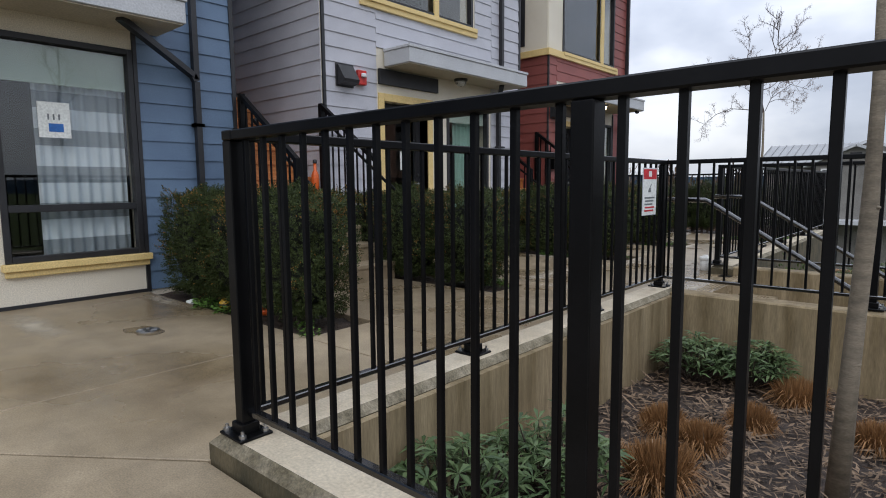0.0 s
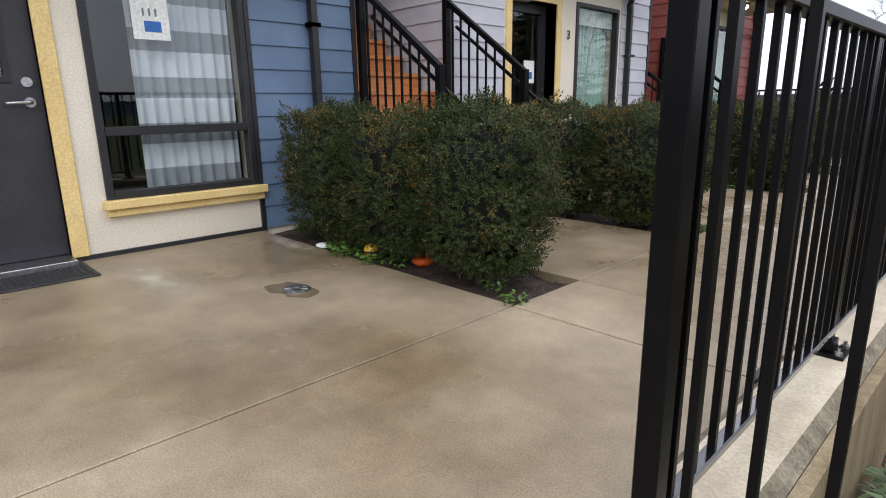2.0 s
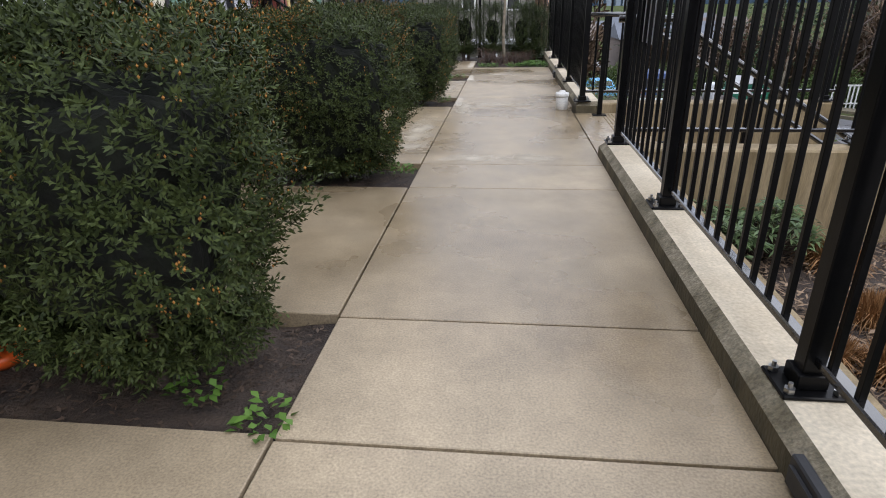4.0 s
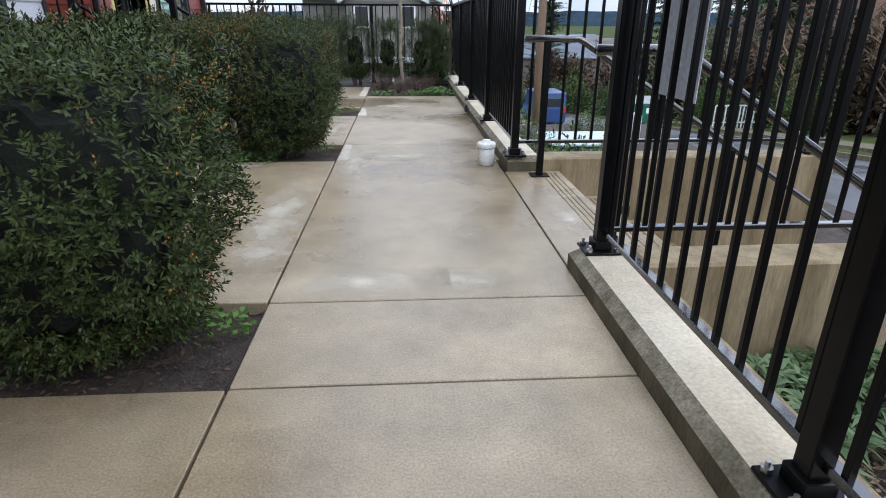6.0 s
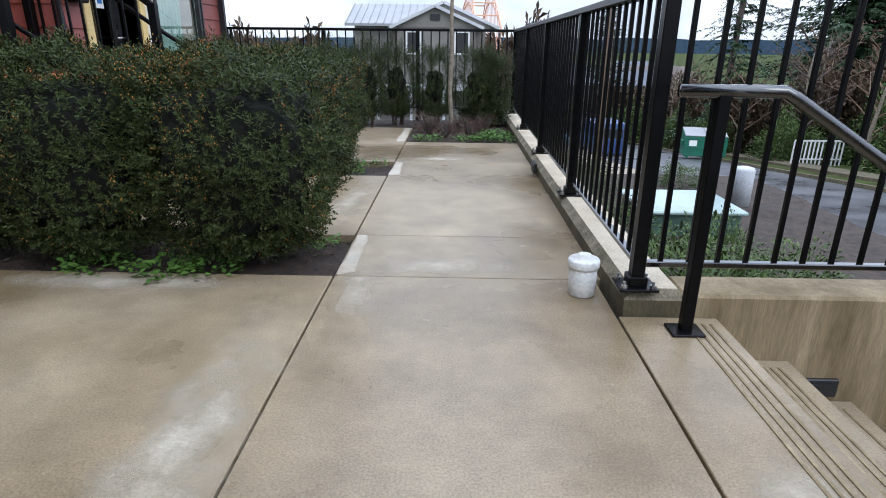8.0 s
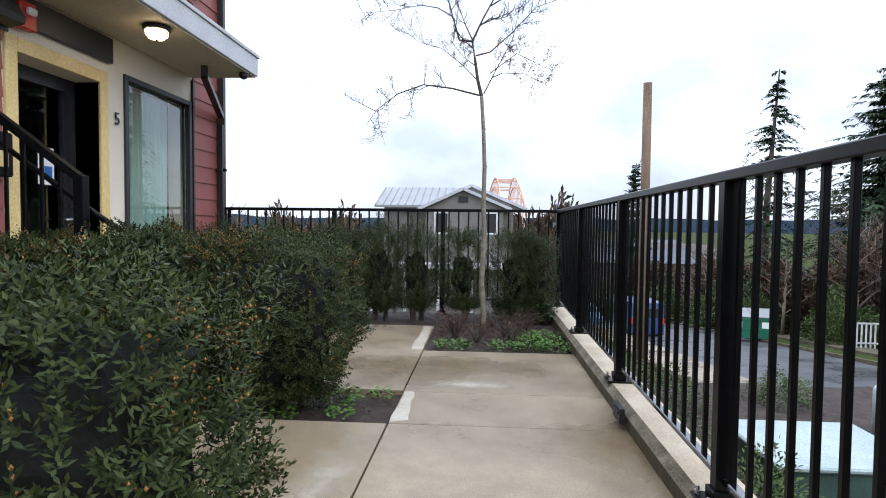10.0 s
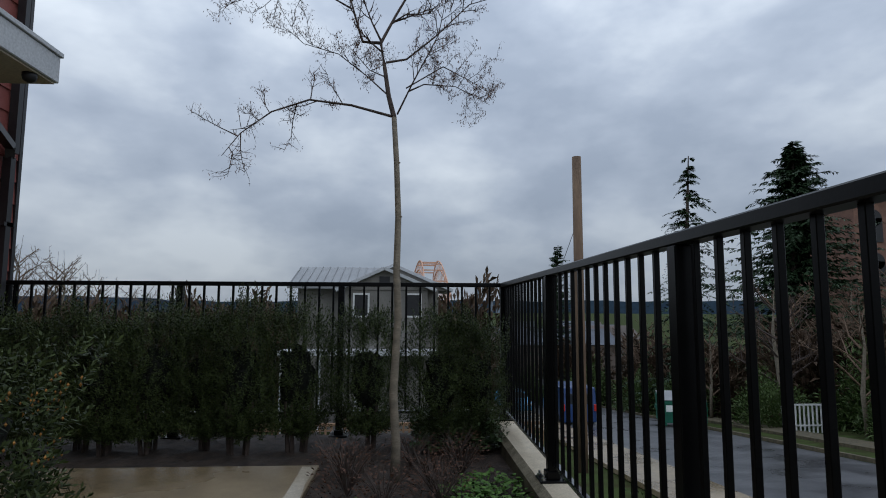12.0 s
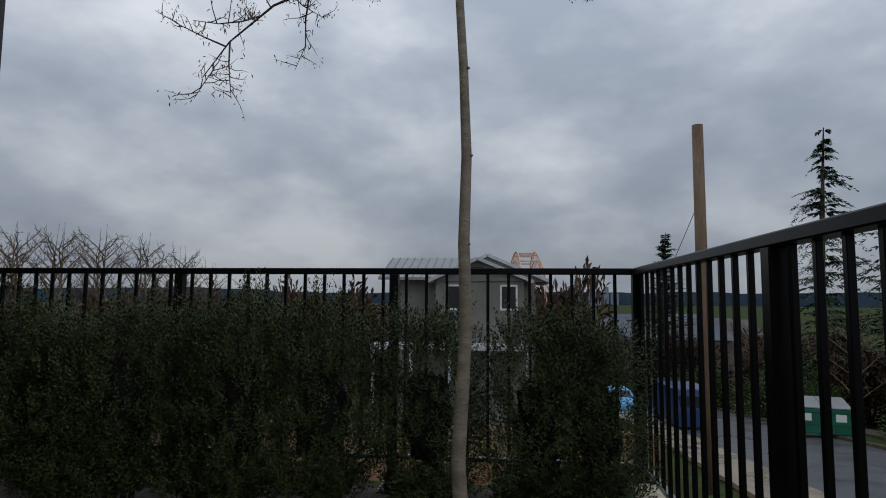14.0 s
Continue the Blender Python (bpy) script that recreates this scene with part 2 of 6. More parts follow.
def piece(name, me, parent, at=(0, 0, 0), rz=0.0):
    ob = new(name, me)
    ob.parent = parent
    ob.matrix_basis = pose(*at, 0, 0, rz)
    return ob


def thing(name, label, category, at=(0, 0, 0), group="", kind=""):
    ob = new(name)
    ob.empty_display_size = 0.1
    ob.matrix_basis = pose(*at)
    return tagged(ob, label, category, group, kind)


def setting(name, bm, material, label, category="", smooth=False):
    return tagged(part(name, bm, material, None, "", smooth), label, category or name.split("_")[0], "", "structure")


# ---- the walk: numbers of the plan ----
LEFT, RIGHT = -3.175, -2.003        # the walkway between its left joint and the kerb's foot
WALL = -5.8                        # face of the houses
END = 10.82                        # where the walkway meets the end bed
BEDS = [(2.2, 2.78), (4.25, 4.77), (7.02, 7.6), (9.12, 9.7)]
TOP = 1.19                         # top of the fences

# ground: one sheet, falling with the street
def fall(y):
    if y < 0:
        return -0.72
    return -0.72 - 0.113 * y if y < 75 else -9.2 - 0.012 * min(y - 75, 400)


def ground_sheet():
    bm = bmesh.new()
    ys = [-400, -60, -12, 0, 3, 6, 9, 12, 15, 20, 25, 30, 40, 50, 60, 75, 90, 120, 200, 475, 900, 2600]
    xs = [-2500, -400, -120, -40, -20, -9, -4, 0, 2.4, 6, 10, 16, 30, 60, 150, 400, 2500]
    vs = [[bm.verts.new((x, y, fall(y) - (1.2 if x < 1 and -12 < y < 13 else 0.0))) for x in xs] for y in ys]
    for a, b in zip(vs, vs[1:]):
        for i in range(len(xs) - 1):
            bm.faces.new((a[i], a[i + 1], b[i + 1], b[i]))
    return bm


setting("ground", ground_sheet(), GRASS, "rough grass and bare earth falling with the street", "ground")


def strip(x_of_y, width_of_y, ys, lift):
    bm = bmesh.new()
    rows = [[bm.verts.new((x_of_y(y), y, fall(y) + lift)), bm.verts.new((x_of_y(y) + width_of_y(y), y, fall(y) + lift))] for y in ys]
    for a, b in zip(rows, rows[1:]):
        bm.faces.new((a[0], a[1], b[1], b[0]))
    r = bmesh.ops.extrude_face_region(bm, geom=bm.faces[:])
    bmesh.ops.translate(bm, vec=(0, 0, -0.12), verts=[v for v in r["geom"] if isinstance(v, bmesh.types.BMVert)])
    return bm


STREET_Y = [-40, -12, 0, 3, 6, 9, 12, 15, 20, 25, 30, 40, 50, 60, 75, 90, 120]
near_kerb = lambda y: 3.4 + 0.05 * max(y, 0)
far_kerb = lambda y: 9.6 + 0.055 * max(y, 0)
setting("road", strip(near_kerb, lambda y: far_kerb(y) - near_kerb(y), STREET_Y, 0.03), ASPHALT, "wet grey asphalt street running downhill", "road")
setting("kerb_far", strip(far_kerb, lambda y: 0.16, STREET_Y, 0.16), MOSSY, "concrete street kerb beside the grass verge", "kerb")
setting("pavement_far", strip(lambda y: far_kerb(y) + 2.0, lambda y: 1.4, STREET_Y, 0.12), MOSSY, "concrete pavement behind a grass verge", "pavement")
setting("pavement_near", strip(lambda y: near_kerb(y) - 1.7, lambda y: 1.7, STREET_Y, 0.15), CONCRETE, "wet concrete pavement along the street", "pavement")

# ---- walkway, porches, beds ----
def slab_bm(x0, x1, y0, y1, z0=-0.16, z1=0.0):
    return boxes((x0 + 0.0045, x1 - 0.0045, y0 + 0.0045, y1 - 0.0045, z0, z1), bevel=0.003)


walkway = tagged(part("walkway", boxes((-5.8, -1.99, -9, 12.88, -0.42, -0.17), (-1.99, -1.72, 5.04, 6.66, -0.42, -0.17)), SOIL), "wet brushed concrete walkway slabs with dark joints", "walkway", "", "structure")
STRIP_Y = [2.18, 2.77, 4.25, 4.77, 7.02, 7.61, 9.12, 9.68, END]
for a, b in zip(STRIP_Y, STRIP_Y[1:]):
    part("slab", slab_bm(LEFT, RIGHT if b < 7.1 else -1.97, a, b), CONCRETE, walkway)
part("slab", slab_bm(RIGHT, -1.62, 5.04, 6.66), CONCRETE, walkway, "landing slab at the top of the stairs")
for a, b in ((-2.6, 2.2), (2.78, 4.25), (4.77, 7.02), (7.6, 9.12), (9.7, 11.95)):
    part("slab", slab_bm(WALL, LEFT, a, b), CONCRETE, walkway)


def skew_slab(pts):
    bm = bmesh.new()
    f = bm.faces.new([bm.verts.new((*p, 0.0)) for p in pts])
    r = bmesh.ops.extrude_face_region(bm, geom=[f])
    bmesh.ops.translate(bm, vec=(0, 0, -0.16), verts=[v for v in r["geom"] if isinstance(v, bmesh.types.BMVert)])
    bmesh.ops.bevel(bm, geom=bm.edges[:], offset=0.003, segments=1, affect="EDGES")
    return bm


part("slab", skew_slab([(LEFT + 0.005, 0.062), (RIGHT, 0.935), (RIGHT, 2.174), (LEFT + 0.005, 2.174)]), CONCRETE, walkway)
part("slab", skew_slab([(LEFT + 0.004, -9), (6, -9), (6, 0.93), (RIGHT + 0.01, 0.925), (LEFT + 0.005, 0.05)]), CONCRETE, walkway)
part("slab", slab_bm(WALL, LEFT, -9, -2.6), CONCRETE, walkway)

def stain(name, material, pts, label, z=0.0008, jag=0.02):
    """A thin dried mark of its own shape on the slab."""
    bm = bmesh.new()
    vs = []
    for i, p in enumerate(pts):
        q = pts[(i + 1) % len(pts)]
        for k in range(6):
            t = k / 6
            x, y = p[0] + (q[0] - p[0]) * t, p[1] + (q[1] - p[1]) * t
            vs.append(bm.verts.new((x + jag * noise.noise((x * 9, y * 9, 1)), y + jag * noise.noise((x * 9, y * 9, 7)), z)))
    bm.faces.new(vs)
    return setting(name, bm, material, label, "stain")


def bloom(name, x0, x1, y0, y1):
    """A soft-edged pale patch on the slab, for dried lime bloom and for painted puddle glare."""
    m = SOFT_PALE.get("m")
    if not m:
        m = SOFT_PALE["m"] = paint("soft_lime_and_glare", (0.56, 0.5, 0.4), (0.45, 0.39, 0.29), rough=0.55, scale=5, fine=120, bump=0.05, mid=0.2)
        n, l = m.node_tree.nodes, m.node_tree.links
        co, mp, gr_, no = n.new("ShaderNodeTexCoord"), n.new("ShaderNodeMapping"), n.new("ShaderNodeTexGradient"), n.new("ShaderNodeTexNoise")
        gr_.gradient_type = "SPHERICAL"
        mp.inputs["Location"].default_value, mp.inputs["Scale"].default_value = (-1, -1, 0), (2, 2, 0)
        no.inputs["Scale"].default_value, no.inputs["Detail"].default_value = 6.0, 6
        geo = n.new("ShaderNodeNewGeometry")
        l.new(co.outputs["Generated"], mp.inputs["Vector"]), l.new(mp.outputs[0], gr_.inputs["Vector"]), l.new(geo.outputs["Position"], no.inputs["Vector"])
        add, scale_, clear, mix_ = n.new("ShaderNodeMath"), n.new("ShaderNodeMath"), n.new("ShaderNodeBsdfTransparent"), n.new("ShaderNodeMixShader")
        scale_.operation, add.operation, add.use_clamp = "MULTIPLY_ADD", "ADD", True
        scale_.inputs[1].default_value, scale_.inputs[2].default_value = 1.3, -0.9
        l.new(no.outputs[0], scale_.inputs[0]), l.new(scale_.outputs[0], add.inputs[0]), l.new(gr_.outputs["Fac"], add.inputs[1])
        l.new(add.outputs[0], mix_.inputs[0]), l.new(clear.outputs[0], mix_.inputs[1]), l.new(n["Principled BSDF"].outputs[0], mix_.inputs[2])
        l.new(mix_.outputs[0], n["Material Output"].inputs["Surface"])
    bm = bmesh.new()
    bm.faces.new([bm.verts.new((x, y, 0.0012)) for x, y in ((x0, y0), (x1, y0), (x1, y1), (x0, y1))])
    return setting(name, bm, m, "soft pale patch on the slab, for dried lime and painted glare", "stain")


SOFT_PALE = {}
# lime bloom, except y 9.7 to 10.0: a puddle's glare painted pale
for k_, b_ in enumerate(((-3.55, -3.1, 4.6, 6.9), (-1.98, -1.66, 5.3, 5.95), (-2.75, -2.2, 4.75, 5.15), (-3.2, -2.5, 4.76, 5.1), (-3.2, -2.2, 7.0, 7.35), (-3.2, -2.9, 6.3, 7.6), (-3.16, -2.4, 9.7, 10.0), (-3.5, -3.15, 7.5, 9.2), (-4.9, -3.2, 6.75, 7.06), (-5.8, -4.6, 2.0, 2.22), (-5.7, -4.2, 0.9, 1.3))):
    bloom("stain_bloom_%d" % (k_ + 1), *b_)
LIME = paint("lime_bloom", (0.5, 0.45, 0.37), (0.4, 0.34, 0.25), rough=0.5, scale=6, fine=100, bump=0.05, mid=0.15)
DAMP = paint("damp_silt", (0.16, 0.12, 0.07), (0.12, 0.088, 0.052), rough=0.25, scale=7, fine=90, bump=0.05)
for i, (y0, y1) in enumerate(((7.03, 7.6), (9.13, 9.68), (10.84, 11.9))):
    x1 = LEFT + 0.09 if i < 2 else LEFT - 0.01
    x0 = LEFT + 0.012 if i < 2 else LEFT - 0.1
    stain("stain_edge_%d" % (i + 1), LIME, [(x0, y0), (x1, y0 + 0.03), (x1 - 0.02, y1), (x0, y1)], "pale lime bloom along the slab edge")
stain("stain_drain", DAMP, [(-4.21 + 0.18 * math.cos(q * 0.7), 1.56 + 0.11 * math.sin(q * 0.7)) for q in range(9)], "dark damp silt round the drain", jag=0.05)

# planting beds
def bed(name, x0, x1, y0, y1, z=-0.03, label="dark bark mulch in a narrow planting bed", step=0.05):
    bm = bmesh.new()
    nx, ny = max(2, int((x1 - x0) / step)), max(2, int((y1 - y0) / step))
    g = [[bm.verts.new((x0 + (x1 - x0) * i / nx, y0 + (y1 - y0) * j / ny, z + 0.025 * noise.noise((i * 0.31, j * 0.31, x0)) + 0.012 * noise.noise((i * 0.9, j * 0.9, y0)))) for j in range(ny + 1)] for i in range(nx + 1)]
    for i in range(nx):
        for j in range(ny):
            bm.faces.new((g[i][j], g[i + 1][j], g[i + 1][j + 1], g[i][j + 1]))
    return setting(name, bm, SOIL, label, "planting bed", True)


for i, (a, b) in enumerate(BEDS):
    bed("bed_%d" % (i + 1), WALL, LEFT, a + 0.002, b - 0.002, -0.04)
bed("bed_5", LEFT, -1.75, END + 0.003, 12.95, -0.02, "mulch bed with low plants at the walkway's end")
bed("bed_6", -5.9, LEFT - 0.002, 11.953, 12.95, -0.02, "mulch bed under the row of upright yews")

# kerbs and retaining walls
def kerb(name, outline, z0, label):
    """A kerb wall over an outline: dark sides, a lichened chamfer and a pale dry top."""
    bm = bmesh.new()
    f = bm.faces.new([bm.verts.new((x, y, z0)) for x, y in outline])
    r = bmesh.ops.extrude_face_region(bm, geom=[f])
    up = [v for v in r["geom"] if isinstance(v, bmesh.types.BMVert)]
    bmesh.ops.translate(bm, vec=(0, 0, 0.1 - z0), verts=up)
    rim = [e for e in bm.edges if all(v.co.z > 0.09 for v in e.verts)]
    bmesh.ops.bevel(bm, geom=rim, offset=0.036, segments=1, affect="EDGES")
    for v in bm.verts:
        if v.co.z > 0.099:
            v.co.x += 0.006 * noise.noise((v.co.y * 3, v.co.x, 2))
    bmesh.ops.recalc_face_normals(bm, faces=bm.faces)
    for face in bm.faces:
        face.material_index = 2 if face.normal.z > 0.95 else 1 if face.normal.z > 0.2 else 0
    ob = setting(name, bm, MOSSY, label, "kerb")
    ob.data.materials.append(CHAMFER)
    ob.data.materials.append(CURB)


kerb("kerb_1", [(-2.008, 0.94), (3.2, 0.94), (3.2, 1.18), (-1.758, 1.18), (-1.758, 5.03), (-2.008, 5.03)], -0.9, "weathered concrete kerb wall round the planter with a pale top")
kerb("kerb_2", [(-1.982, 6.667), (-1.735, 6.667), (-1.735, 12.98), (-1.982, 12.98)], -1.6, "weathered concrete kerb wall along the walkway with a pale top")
setting("retaining_wall_1", boxes((-1.758, 0.25, 4.83, 5.03, -1.9, 0.09), bevel=0.012), PLANTER, "stained concrete wall between planter and stairs", "wall")
setting("retaining_wall_2", boxes((-1.758, 0.35, 6.665, 6.87, -2.2, 0.09), bevel=0.012), PLANTER, "stained concrete wall beside the stairs", "wall")
setting("retaining_wall_3", boxes((-1.757, -1.72, 1.19, 4.82, -0.95, 0.06)), PLANTER, "rust-streaked inner face of the planter", "wall")
bed("bed_7", -1.72, 3.2, 1.18, 4.83, -0.5, "bark mulch in the sunken planter", 0.07)
bed("bed_8", -1.76, 1.6, 6.87, 12.9, -0.75, "planted slope below the walkway", 0.12)

# stairs down to the street
stairs = tagged(new("stairs"), "concrete stairs with grooved nosings down to the street", "stairs", "", "structure")
for i in range(9):
    x = -1.62 + 0.29 * i
    st = part("step", boxes((x + 0.002, x + 0.31, 5.032, 6.663, -0.18 * (i + 1) - 0.4, -0.18 * (i + 1)), bevel=0.008), CONCRETE, stairs)
    part("nosing_groove", boxes(*[(x - 0.055 - 0.03 * k, x - 0.045 - 0.03 * k, 5.1, 6.6, -0.18 * i, -0.18 * i + 0.0035) for k in range(4)]), PLANTER, st, "dark non-slip grooves")
setting("landing", boxes((0.9, 3.5, 4.6, 7.1, -2.3, -1.64)), CURB, "concrete landing at the foot of the stairs", "landing")


# ---- fences ----
PICKET = {}


def post_of(f, x, y, z0, base=True):
    p = part("post", boxes((x - 0.025, x + 0.025, y - 0.025, y + 0.025, z0, TOP - 0.035), bevel=0.003), BLACK, f)
    if base:
        part("base_plate", boxes((x - 0.075, x + 0.075, y - 0.065, y + 0.065, z0, z0 + 0.011), (x - 0.036, x + 0.036, y - 0.036, y + 0.036, z0 + 0.011, z0 + 0.05), bevel=0.003), BLACK, p)
        if "bolt" not in PICKET:
            PICKET["bolt"] = mesh_of("bolt", lathe(bmesh.new(), [(0.013, 0.0), (0.013, 0.012), (0.006, 0.012), (0.006, 0.026)], 6), STEEL)
        for sx in (-0.055, 0.055):
            for sy in (-0.045, 0.045):
                piece("bolt", PICKET["bolt"], p, (x + sx, y + sy, z0 + 0.011))


def fence(a, b, posts, side, label, z0=0.1, low=0.185, pitch=0.112):
    """A run from a to b; posts: distances along it; side: which way the pickets stand off the posts."""
    a, b = Vector((*a, 0)), Vector((*b, 0))
    d = (b - a).normalized()
    n = Vector((-d.y, d.x, 0)) * side
    length = (b - a).length
    f = thing("metal_fence", label, "fence", group="fences of the walkway")
    for s in posts:
        p = a + d * s
        post_of(f, p.x, p.y, z0)
    o = n * 0.012

    def bar(lift, across, deep, shift, over):
        bm = bmesh.new()
        ends = []
        for p in (a - d * over, b + d * over):
            ends.append([bm.verts.new(p + shift + n * (sx * across / 2) + Vector((0, 0, lift + sz * deep / 2))) for sx, sz in ((-1, -1), (1, -1), (1, 1), (-1, 1))])
        for i in range(4):
            bm.faces.new((ends[0][i], ends[0][(i + 1) % 4], ends[1][(i + 1) % 4], ends[1][i]))
        bm.faces.new(ends[0]), bm.faces.new(ends[1])
        bmesh.ops.bevel(bm, geom=bm.edges[:], offset=0.004, segments=1, affect="EDGES")
        return bm

    part("top_rail", bar(TOP - 0.017, 0.06, 0.034, n * 0.006, 0.028), BLACK, f)
    part("bottom_rail", bar(low, 0.034, 0.024, o, 0.0), WET_BLACK, f)
    key = round(low, 3)
    if key not in PICKET:
        PICKET[key] = mesh_of("picket", boxes((-0.0085, 0.0085, -0.0085, 0.0085, low, TOP - 0.03), bevel=0.0015), BLACK)
    stops = sorted({0.0, length, *posts})
    for s0, s1 in zip(stops, stops[1:]):
        k = max(1, round((s1 - s0 - 0.132) / pitch))
        for i in range(k + 1):
            p = a + d * (s0 + 0.066 + (s1 - s0 - 0.132) * i / k) + o
            piece("picket", PICKET[key], f, (p.x, p.y, 0))
    return f


FX = -1.9
fence((FX, 1.03), (FX, 4.97), [0.0, 1.33, 2.67, 3.94], -1, "black powder-coated metal fence on the kerb beside the planter")
fence((FX, 1.03), (3.0, 1.03), [1.345, 2.7, 4.05], 1, "black powder-coated metal fence along the planter's front")
fence((FX, 5.0), (0.2, 5.0), [1.5, 2.05], -1, "black powder-coated metal fence between planter and stairs")
fence((FX - 0.03, 6.72), (FX + 0.04, 12.87), [0.0, 1.47, 2.97, 4.5, 6.12], -1, "long black metal fence on the kerb above the street")
fence((FX, 6.74), (0.3, 6.74), [2.1], 1, "short black metal fence beside the stairs")
fence((-5.78, 12.87), (FX, 12.87), [0.02, 1.34, 2.61], 1, "black metal fence behind the upright yews", z0=-0.02, low=0.16)


def handrail(y, side):
    f = thing("handrail", "round black metal handrail down the stairs", "handrail", group="stair handrails")
    bm = bmesh.new()
    pts = [(-1.93, y, 0.85), (-1.6, y, 0.85), (-1.56, y, 0.83), (0.75, y, -0.6), (1.0, y, -0.62)]
    tube(bm, pts, 0.021, 12)
    part("rail", bm, WET_BLACK, f, "", True)
    for x, z0, z1 in ((-1.79, 0.0, 0.84), (-0.5, -0.9, 0.16), (0.7, -1.62, -0.58)):
        p = part("post", boxes((x - 0.02, x + 0.02, y - 0.02, y + 0.02, z0, z1), bevel=0.003), BLACK, f)
        part("base_plate", boxes((x - 0.06, x + 0.06, y - 0.05, y + 0.05, z0, z0 + 0.01), bevel=0.003), BLACK, p)


handrail(6.54, 1)
handrail(5.16, -1)

# ---- houses ----
def wall_with_holes(x0, x1, y0, y1, z0, z1, holes):
    ys = sorted({y0, y1, *[h[0] for h in holes], *[h[1] for h in holes]})
    zs = sorted({z0, z1, *[h[2] for h in holes], *[h[3] for h in holes]})
    bm = bmesh.new()
    for a, b in zip(ys, ys[1:]):
        for c, d in zip(zs, zs[1:]):
            my, mz = (a + b) / 2, (c + d) / 2
            if a < y0 or b > y1 or any(h[0] < my < h[1] and h[2] < mz < h[3] for h in holes):
                continue
            box(bm, x0, x1, a, b, c, d)
    bmesh.ops.remove_doubles(bm, verts=bm.verts[:], dist=0.0005)
    return bm


PLANKS = {}


def plank_mesh(length, mat_, along):
    key = (round(length, 2), mat_.name, along)
    if key not in PLANKS:
        bm = bmesh.new()
        prof = [(0.0, -0.004), (0.018, -0.004), (0.018, 0.0), (0.005, 0.19), (0.0, 0.19)]
        h = length / 2
        ends = []
        for s in (-h, h):
            ends.append([bm.verts.new((d, s, z) if along == "y" else (s, -d, z)) for d, z in prof])
        k = len(prof)
        for i in range(k):
            bm.faces.new((ends[0][i], ends[0][(i + 1) % k], ends[1][(i + 1) % k], ends[1][i]))
        bm.faces.new(ends[0]), bm.faces.new(ends[1])
        PLANKS[key] = mesh_of("plank", bm, mat_)
    return PLANKS[key]


def siding(wall, mat_, a, b, z0, z1, along="y", at=WALL, step=0.178):
    """Lapped boards, each its own piece, on a face at x = at (along y) or y = at (along x)."""
    z = z0
    while z < z1 - 0.06:
        me = plank_mesh(b - a, mat_, along)
        piece("plank", me, wall, (at, (a + b) / 2, z) if along == "y" else ((a + b) / 2, at, z))
        z += step


def window(name, y0, y1, z0, z1, label, mull=None, depth=0.07, sill=True, x=WALL, group=""):
    w = tagged(new(name), label, "window", group, "structure")
    t = 0.05
    fr = boxes((x - depth, x + 0.02, y0, y0 + t, z0, z1), (x - depth, x + 0.02, y1 - t, y1, z0, z1), (x - depth, x + 0.02, y0 + t, y1 - t, z0, z0 + t), (x - depth, x + 0.02, y0 + t, y1 - t, z1 - t, z1), bevel=0.004)
    part("window_frame", fr, TRIM_DARK, w)
    spans = [(z0 + t, z1 - t)]
    if mull:
        part("mullion", boxes((x - depth, x + 0.014, y0 + t, y1 - t, mull - 0.03, mull + 0.03), bevel=0.003), TRIM_DARK, w)
        spans = [(z0 + t, mull - 0.03), (mull + 0.03, z1 - t)]
    for a, b in spans:
        p = part("pane", boxes((x - 0.04, x - 0.034, y0 + t, y1 - t, a, b)), PANE, w)
        p.visible_shadow = False
    if sill:
        part("window_sill", boxes((x - 0.02, x + 0.075, y0 - 0.03, y1 + 0.05, z0 - 0.062, z0 - 0.002), (x - 0.02, x + 0.045, y0 - 0.01, y1 + 0.03, z0 - 0.115, z0 - 0.064), bevel=0.005), YELLOW, w, "yellow painted sill")
    return w


def number(text, y, z, size=0.15, x=WALL + 0.016):
    cu = bpy.data.curves.new("house_number", "FONT")
    cu.body, cu.size, cu.extrude, cu.align_x = text, size, 0.004, "CENTER"
    tmp = bpy.data.objects.new("tmp", cu)
    scene.collection.objects.link(tmp)
    me = bpy.data.meshes.new_from_object(tmp.evaluated_get(bpy.context.evaluated_depsgraph_get()))
    bpy.data.objects.remove(tmp)
    me.materials.clear()
    me.materials.append(TRIM_DARK)
    ob = new("house_number", me)
    ob.matrix_basis = pose(x, y, z - size * 0.35, 90, 0, 90)
    return tagged(ob, "dark metal house number %s beside the door" % text, "house number")


